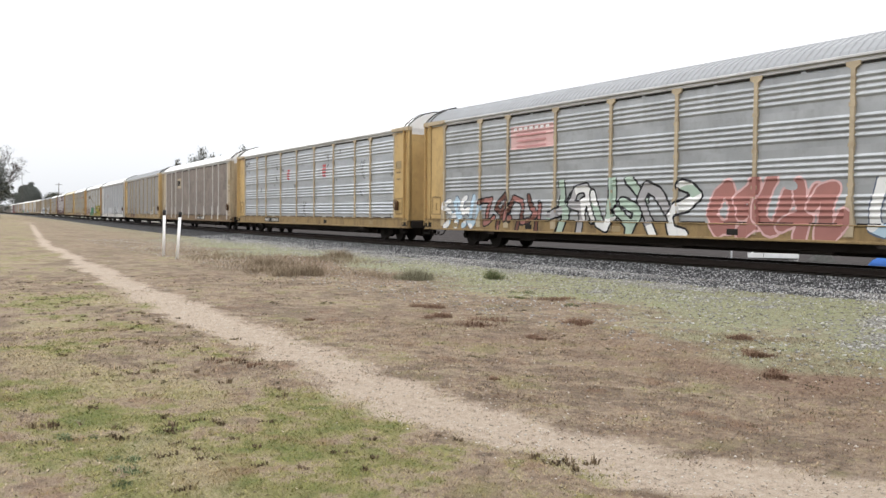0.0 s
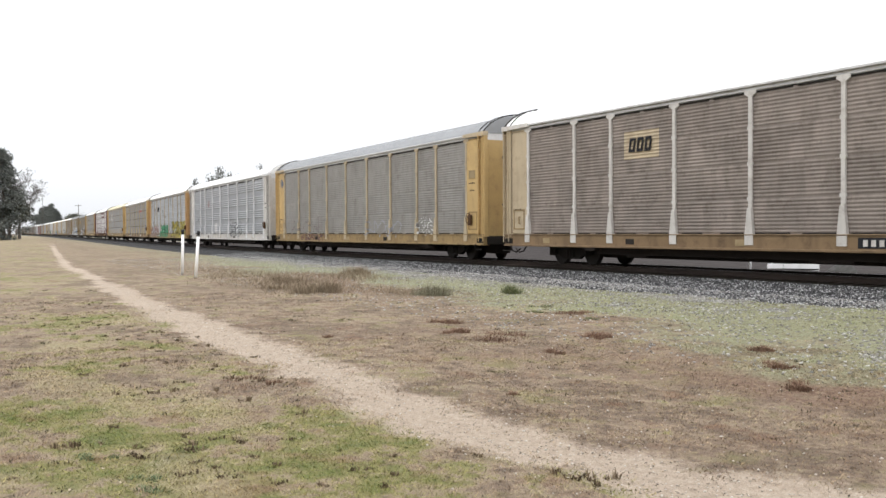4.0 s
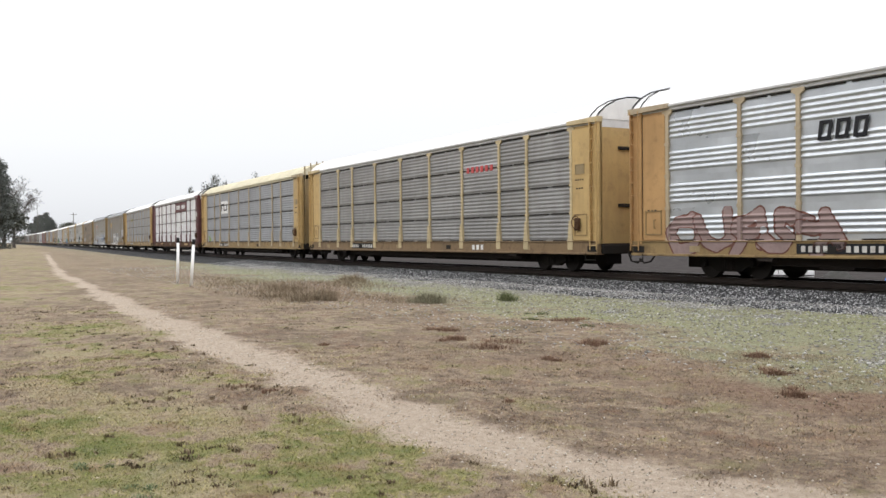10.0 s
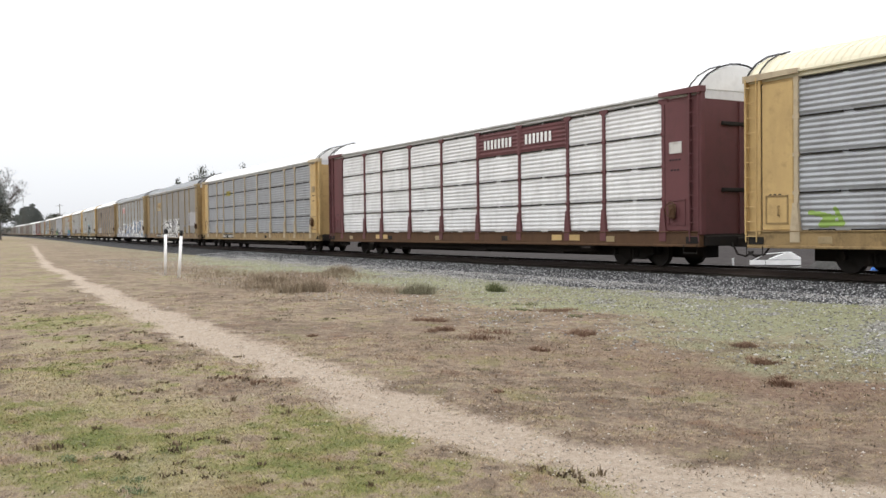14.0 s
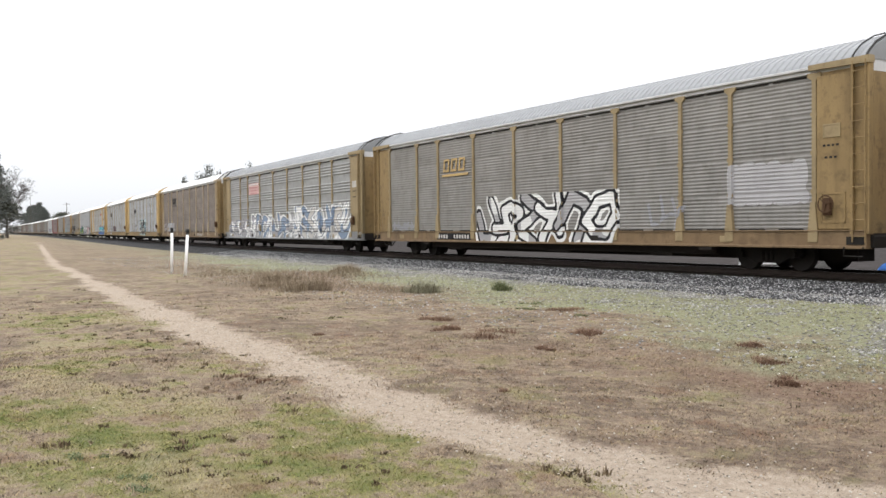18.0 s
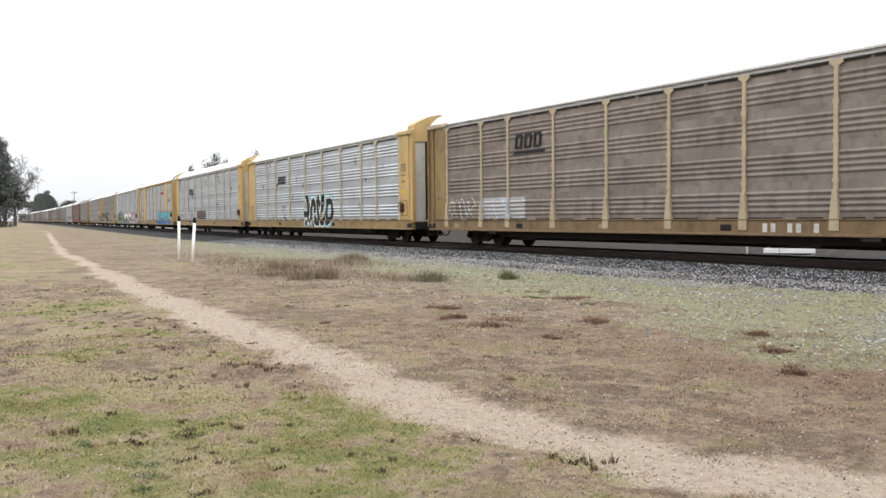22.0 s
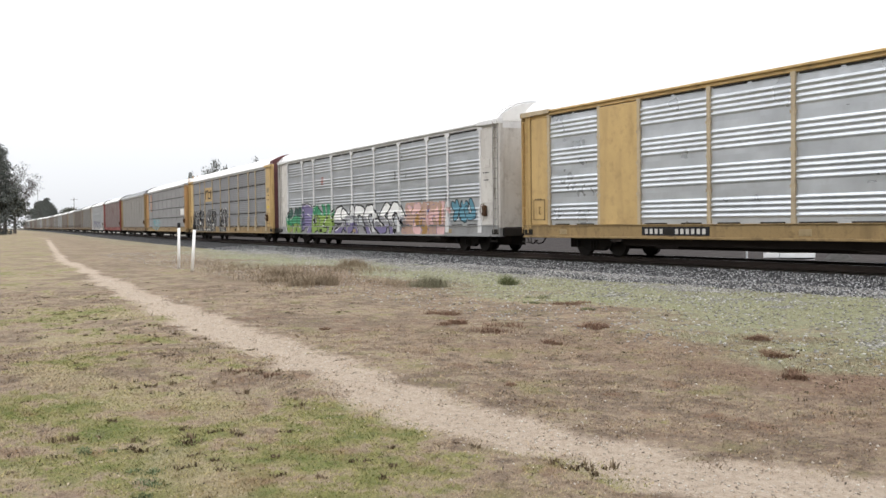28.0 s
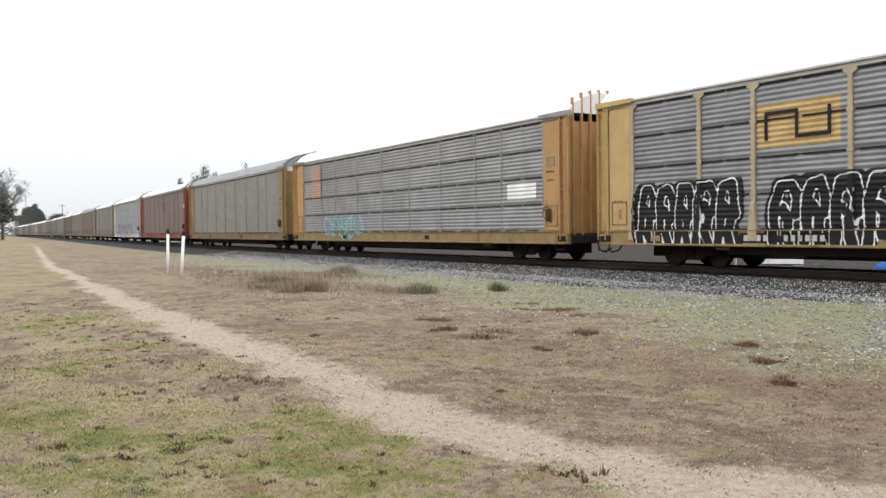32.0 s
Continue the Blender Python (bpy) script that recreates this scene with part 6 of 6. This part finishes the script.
M["dark_weed"] = island("dark_small_weed", [(0.0, (0.05, 0.042, 0.03)), (0.5, (0.10, 0.085, 0.05)), (1.0, (0.17, 0.14, 0.08))])
tagged(new("small_weeds", tiny_tufts(620, 77)), "small dark weeds strewn over the dry field", "weeds", kind="stuff")


# ---- marker posts ----
def marker(x, y, lean_x, high):
    post = new("marker_post")
    bm = bmesh.new()
    add_tube(bm, [(0, 0, -0.1), (0, 0, high - 0.2)], 0.056, 12)
    part("tube", finish(bm, "tube", M["post_white"], True), post, "white plastic tube")
    bm = bmesh.new()
    add_tube(bm, [(0, 0, high - 0.2), (0, 0, high - 0.01), (0, 0, high)], [0.061, 0.061, 0.04], 12)
    part("cap", finish(bm, "cap", M["post_black"], True), post, "black cap")
    post.location = (x, y, float(lie(x, y)))
    post.rotation_euler = (radians(-0.85 * lean_x), radians(0.5 * lean_x), 0)
    return tagged(post, "white plastic marker post with a black cap", "marker post", group="pair of marker posts")


marker(-35.82, 10.00, 1.2, 1.79)
marker(-32.82, 9.65, 4, 1.72)


# ---- trees ----
def leaf_clumps(points, size, m, per, seed, droop=0.0):
    """Tufts of small leaf faces round each point."""
    r = np.random.default_rng(seed)
    pts = np.repeat(np.asarray(points, float), per, 0)
    n = len(pts)
    c = pts + r.normal(0, size, (n, 3)) * (1, 1, 0.7)
    u = r.normal(0, 1, (n, 3))
    u /= np.linalg.norm(u, axis=1)[:, None]
    w = np.cross(u, r.normal(0, 1, (n, 3)))
    w /= np.linalg.norm(w, axis=1)[:, None]
    a = (size * r.uniform(0.25, 0.6, n))[:, None]
    v = np.stack([c - u * a, c + w * a * 0.5, c + u * a - (0, 0, droop), c - w * a * 0.5], 1)
    me = bpy.data.meshes.new("crown")
    me.vertices.add(n * 4)
    me.vertices.foreach_set("co", v.ravel())
    me.loops.add(n * 4)
    me.loops.foreach_set("vertex_index", np.arange(n * 4, dtype=np.int32))
    me.polygons.add(n)
    me.polygons.foreach_set("loop_start", np.arange(0, n * 4, 4, dtype=np.int32))
    me.materials.append(m)
    me.update()
    return me


def grow(bm, rnd, base, way, length, r, depth, tips, split=3, droop=0.0):
    """Forking limbs; gathers the tips."""
    pts, p, d = [Vector(base)], Vector(base), Vector(way).normalized()
    for i in range(3):
        d = (d + Vector((rnd.uniform(-0.2, 0.2), rnd.uniform(-0.2, 0.2), rnd.uniform(-0.1, 0.12) - droop))).normalized()
        p = p + d * length / 3
        pts.append(p.copy())
    add_tube(bm, pts, [r, r * 0.85, r * 0.7, r * 0.5], 5 if depth else 4)
    if depth == 0:
        tips.append(tuple(p))
        return
    for k in range(split):
        q = rnd.uniform(0, 6.28)
        side = Vector((math.cos(q), math.sin(q), rnd.uniform(0.1, 0.9)))
        start = pts[rnd.choice((1, 2, 3))] if k else pts[3]
        grow(bm, rnd, start, d * 0.8 + side * 0.75, length * rnd.uniform(0.55, 0.8), r * 0.5, depth - 1, tips, split, droop)


def conifer(x, y, high, wide, seed, label):
    rnd = random.Random(seed)
    tree = new("pine_tree")
    bm = bmesh.new()
    add_tube(bm, [(0, 0, -0.3), (0.05, 0, high * 0.3), (0.1, 0.05, high * 0.7), (0.1, 0, high * 0.98)], [high * 0.022, high * 0.017, high * 0.01, 0.03], 8)
    tips = []
    z = high * 0.03
    while z < high * 0.985:
        f_ = 1 - (z / high)
        reach = wide * (0.06 + 1.0 * f_ ** 0.8) * rnd.uniform(0.45, 1.15)
        for k in range(5):
            q = rnd.uniform(0, 6.28)
            e_ = (reach * math.cos(q), reach * math.sin(q), z + reach * rnd.uniform(-0.1, 0.35))
            add_tube(bm, [(0.05, 0, z), (e_[0] * 0.5, e_[1] * 0.5, z + 0.1), e_], [0.07 * f_ + 0.02, 0.04 * f_ + 0.015, 0.01], 4)
            for u in (0.35, 0.55, 0.75, 0.9, 1.0):
                tips.append((e_[0] * u, e_[1] * u, z + (e_[2] - z) * u))
        z += high * 0.032
    part("trunk", finish(bm, "trunk", M["bark"]), tree)
    part("crown", leaf_clumps(tips, high * 0.027, M["needles"], 20, seed), tree, "dark green needles")
    tree.location = (x, y, GROUND)
    return tagged(tree, label, "tree")


def broad(x, y, high, seed, label, bare=False, name="tree", slim=0.7, per=14, thin=1.0, leaf=0.035):
    rnd = random.Random(seed)
    tree = new(name)
    bm, tips = bmesh.new(), []
    add_tube(bm, [(0, 0, -0.3), (0.1, 0, high * 0.15), (0.05, 0.1, high * 0.3)], [high * 0.028, high * 0.022, high * 0.018], 8)
    for k in range(5):
        q = k * 1.3 + rnd.uniform(-0.3, 0.3)
        grow(bm, rnd, (0.05, 0.1, high * rnd.uniform(0.2, 0.32)), (math.cos(q) * slim, math.sin(q) * slim, 1.0), high * 0.33, high * 0.012, 4 if bare else 3, tips, 3)
    part("trunk", finish(bm, "trunk", M["twigs"] if bare else M["bark"]), tree)
    if bare:
        part("crown", leaf_clumps(tips, high * 0.022, M["twigs"], 8, seed), tree, "bare grey twigs")
    else:
        part("crown", leaf_clumps(tips, high * leaf, M["leaves"], per, seed), tree, "sparse olive leaves")
    tree.location = (x, y, GROUND)
    tree.scale = (thin, thin, 1)
    return tagged(tree, label, "tree")


def thicket(x, y, wide, high, seed, label):
    """A dense low mass of leaves on many short stems."""
    r = np.random.default_rng(seed)
    bush = new("thicket")
    bm, tips = bmesh.new(), []
    for i in range(26):
        q, d = r.uniform(0, 6.28), wide * 0.5 * math.sqrt(r.random())
        a, b_ = d * math.cos(q), d * math.sin(q)
        h = high * r.uniform(0.5, 1.0) * (1 - 0.6 * (2 * d / wide) ** 2)
        add_tube(bm, [(a * 0.8, b_ * 0.8, -0.3), (a, b_, h * 0.5), (a * 1.05, b_ * 1.05, h)], [0.08, 0.05, 0.02], 4)
        tips += [(a + r.normal(0, 0.3), b_ + r.normal(0, 0.3), h * u) for u in (0.05, 0.2, 0.35, 0.5, 0.65, 0.8, 0.95)]
    tagged(part("stem_cluster", finish(bm, "stem_cluster", M["bark"]), bush), "thin dark stems", kind="stuff")
    part("crown", leaf_clumps(tips, 0.42, M["needles"], 26, seed), bush, "dark green leaves")
    bush.location = (x, y, GROUND)
    return tagged(bush, label, "thicket")


def pole(x, y, high):
    p = new("utility_pole")
    bm = bmesh.new()
    add_tube(bm, [(0, 0, -0.5), (0, 0, high)], [0.17, 0.11], 8)
    part("shaft", finish(bm, "shaft", M["timber"]), p)
    bm = bmesh.new()
    add_box(bm, (-0.06, -1.2, high - 0.7), (0.06, 1.2, high - 0.56), 0.01)
    part("crossarm", finish(bm, "crossarm", M["timber"]), p)
    p.location = (x, y, GROUND)
    return tagged(p, "tall weathered wooden utility pole", "utility pole")


conifer(-248.4, 25.1, 22.7, 7.6, 3, "tall dark green pine at the field's edge")
conifer(-241.2, 19.0, 26.5, 6.4, 4, "tall dark green pine at the field's edge")
broad(-279.9, 32.3, 17.0, 5, "bare grey tree beside the pines", bare=True, name="bare_tree", slim=0.5)
broad(-295.0, 31.2, 14.0, 6, "bare grey tree behind the pines", bare=True, name="bare_tree", slim=0.5)
broad(-252.6, 24.4, 7.7, 12, "low dense grey-green tree under the pines", slim=1.0, per=30, leaf=0.085)
broad(-251.0, 26.9, 9.5, 18, "low dense grey-green tree under the pines", slim=1.0, per=30, leaf=0.085)
broad(-128.5, 40.9, 10.5, 13, "tall dark-leaved tree behind the railway", slim=0.7, per=34, thin=0.30, leaf=0.055)
broad(-132.9, 44.9, 10.3, 14, "tall dark-leaved tree behind the railway", slim=0.7, per=34, thin=0.30, leaf=0.055)
broad(-147.8, 54.4, 11.5, 15, "tall dark-leaved tree behind the railway", slim=0.7, per=34, thin=0.30, leaf=0.055)
broad(-460.2, 76.1, 10.6, 16, "distant low tree behind the railway", slim=1.0, per=24, leaf=0.08)
broad(-435.0, 76.0, 9.9, 17, "distant low tree behind the railway", slim=1.0, per=24, leaf=0.08)
pole(-588.0, 80.8, 24.3)
pole(-364.5, 62.7, 12.6)
broad(-134.1, 40.1, 8.9, 47, "low dark-leaved tree behind the railway", slim=0.9, per=40, thin=0.3, leaf=0.06)
conifer(-763.4, 100.5, 16.4, 7.7, 70, "distant dark conifer behind the railway")
conifer(-745.5, 101.9, 21.1, 8.4, 71, "distant dark conifer behind the railway")
conifer(-727.8, 102.5, 21.5, 9.1, 72, "distant dark conifer behind the railway")
conifer(-608.5, 88.8, 20.0, 6.6, 73, "distant dark conifer behind the railway")
conifer(-593.4, 88.7, 16.4, 7.2, 74, "distant dark conifer behind the railway")
conifer(-593.1, 90.4, 13.3, 7.8, 75, "distant dark conifer behind the railway")
conifer(-585.5, 91.1, 8.8, 6.6, 76, "distant dark conifer behind the railway")
thicket(-246.0, 19.6, 11.0, 3.2, 90, "dark grey-green thicket under the pines")


def tree_belt(seed):
    """Unseen wood added behind the camera to darken the cars' reflections: uneven crowns of leaf clumps over low brush.
    """
    r = np.random.default_rng(seed)
    n = 6500
    x, deep = r.uniform(-330, 120, n), r.random(n)
    top = 17 + 5 * F_BIG.at(x * 0.8, 3.0) + 3 * F_MID.at(x * 0.45, 7.0)
    pts = np.stack([x, -34 - 9 * deep - 5 * np.abs(F_BIG.at(x, 40.0)), GROUND + 0.5 + (top - 0.5) * r.random(n) ** 0.85], 1)
    return leaf_clumps(pts, 1.5, M["leaves"], 13, seed)


tagged(new("tree_belt", tree_belt(95)), "tall dark wood along the field's edge", "wood", kind="stuff")


# ---- things beyond the track ----
def storage_box(x, y):
    c = new("storage_container")
    bm = bmesh.new()
    add_box(bm, (-1.30, -0.55, 0.02), (1.30, 0.6, 0.62), 0.02)
    part("body", finish(bm, "body", M["dark_gap"]), c, "dark body")
    for lo, hi in ((0.04, 0.27), (0.35, 0.62)):
        for a, e_ in ((-1.36, -0.52), (-0.50, 1.36)):
            bm = bmesh.new()
            add_box(bm, (a, -0.62, lo), (e_, -0.56, hi), 0.012)
            part("panel", finish(bm, "panel", M["cabinet"]), c)
    bm = bmesh.new()
    add_prism(bm, [(-0.35, 0.66), (1.36, 0.66), (1.36, 0.74), (0.85, 1.06), (0.65, 1.06)], 1, -0.60, 0.58)
    part("lid", finish(bm, "lid", M["cabinet"]), c, "white pitched lid")
    for a, b_ in (((-1.2, -0.6, 0.6), (-0.5, -0.62, 0.98)), ((-0.5, -0.62, 0.98), (0.7, -0.62, 1.08))):
        bm = bmesh.new()
        add_tube(bm, [a, b_], 0.025)
        part("stay", finish(bm, "stay", M["cabinet"]), c)
    c.location, c.rotation_euler.z = (x, y, -0.94), radians(37)
    c.scale = (0.84, 0.84, 0.84)
    return tagged(c, "low white metal storage container with a pitched lid beyond the rails", "container")


storage_box(-27.75, 36.75)


def bundle(x, y):
    bm = bmesh.new()
    add_prism(bm, [(-0.7, 0.0), (0.7, 0.0), (0.62, 0.2), (0.4, 0.29), (0.05, 0.25), (-0.35, 0.30), (-0.6, 0.18)], 1, -0.4, 0.4)
    bmesh.ops.bevel(bm, geom=list(bm.edges), offset=0.04, segments=2, affect="EDGES")
    ob = new("tarpaulin_bundle", finish(bm, "tarpaulin_bundle", M["blue_plastic"], True))
    ob.location, ob.rotation_euler.z = (x, y, -0.335), radians(8)
    ob.scale = (1.4, 1.0, 1.45)
    return tagged(ob, "blue tarpaulin bundle on the ground beyond the rails", "bundle")


bundle(-15.85, 27.3)
bm = bmesh.new()
o_ = [(1.6 * math.cos(q) * random.uniform(0.8, 1.1), 1.0 * math.sin(q) * random.uniform(0.8, 1.1)) for q in [0.42 * i for i in range(15)]]
apex = bm.verts.new((0.3, 0, 0.75))
ring_v = [bm.verts.new((x, y, -0.05)) for x, y in o_]
mid_v = [bm.verts.new((0.3 + (x - 0.3) * 0.5, y * 0.5, 0.42 + random.uniform(-0.05, 0.05))) for x, y in o_]
for i in range(15):
    k_ = (i + 1) % 15
    bm.faces.new((ring_v[i], ring_v[k_], mid_v[k_], mid_v[i]))
    bm.faces.new((mid_v[i], mid_v[k_], apex))
heap = tagged(new("gravel_mound", finish(bm, "gravel_mound", seal("heap_gravel", (0.05, 0.05, 0.047), (0.10, 0.098, 0.092), 3), True)), "grey gravel mound beside the white container", "gravel mound")
heap.location, heap.scale = (-26.2, 38.3, -0.93), (0.6, 0.6, 0.85)
bm = bmesh.new()
add_tube(bm, [(0, 0, -0.1), (0, 0, 0.40)], 0.035, 8)
add_tube(bm, [(0, 0, 0.40), (0, 0, 0.44)], [0.045, 0.02], 8)
stake = tagged(new("stake", finish(bm, "stake", M["post_white"])), "short white stake beyond the rails", "stake")
stake.location = (-21.39, 26.0, -0.34)
# gravelled yard behind the line
v, f = sweep([(3.6, -0.375), (4.2, -0.33), (7.0, -0.31), (12.0, -0.93), (24, -0.94), (88, -0.94), (90, -1.3)], list(np.arange(-60, 200, 4.0)))
tagged(new("yard", mesh_of("yard", v, f, [seal("dark_yard_cinders", (0.045, 0.041, 0.040), (0.085, 0.078, 0.076), 1.2, gloss=0.0)])), "dark gravel yard behind the railway", "yard", kind="structure")


motions()
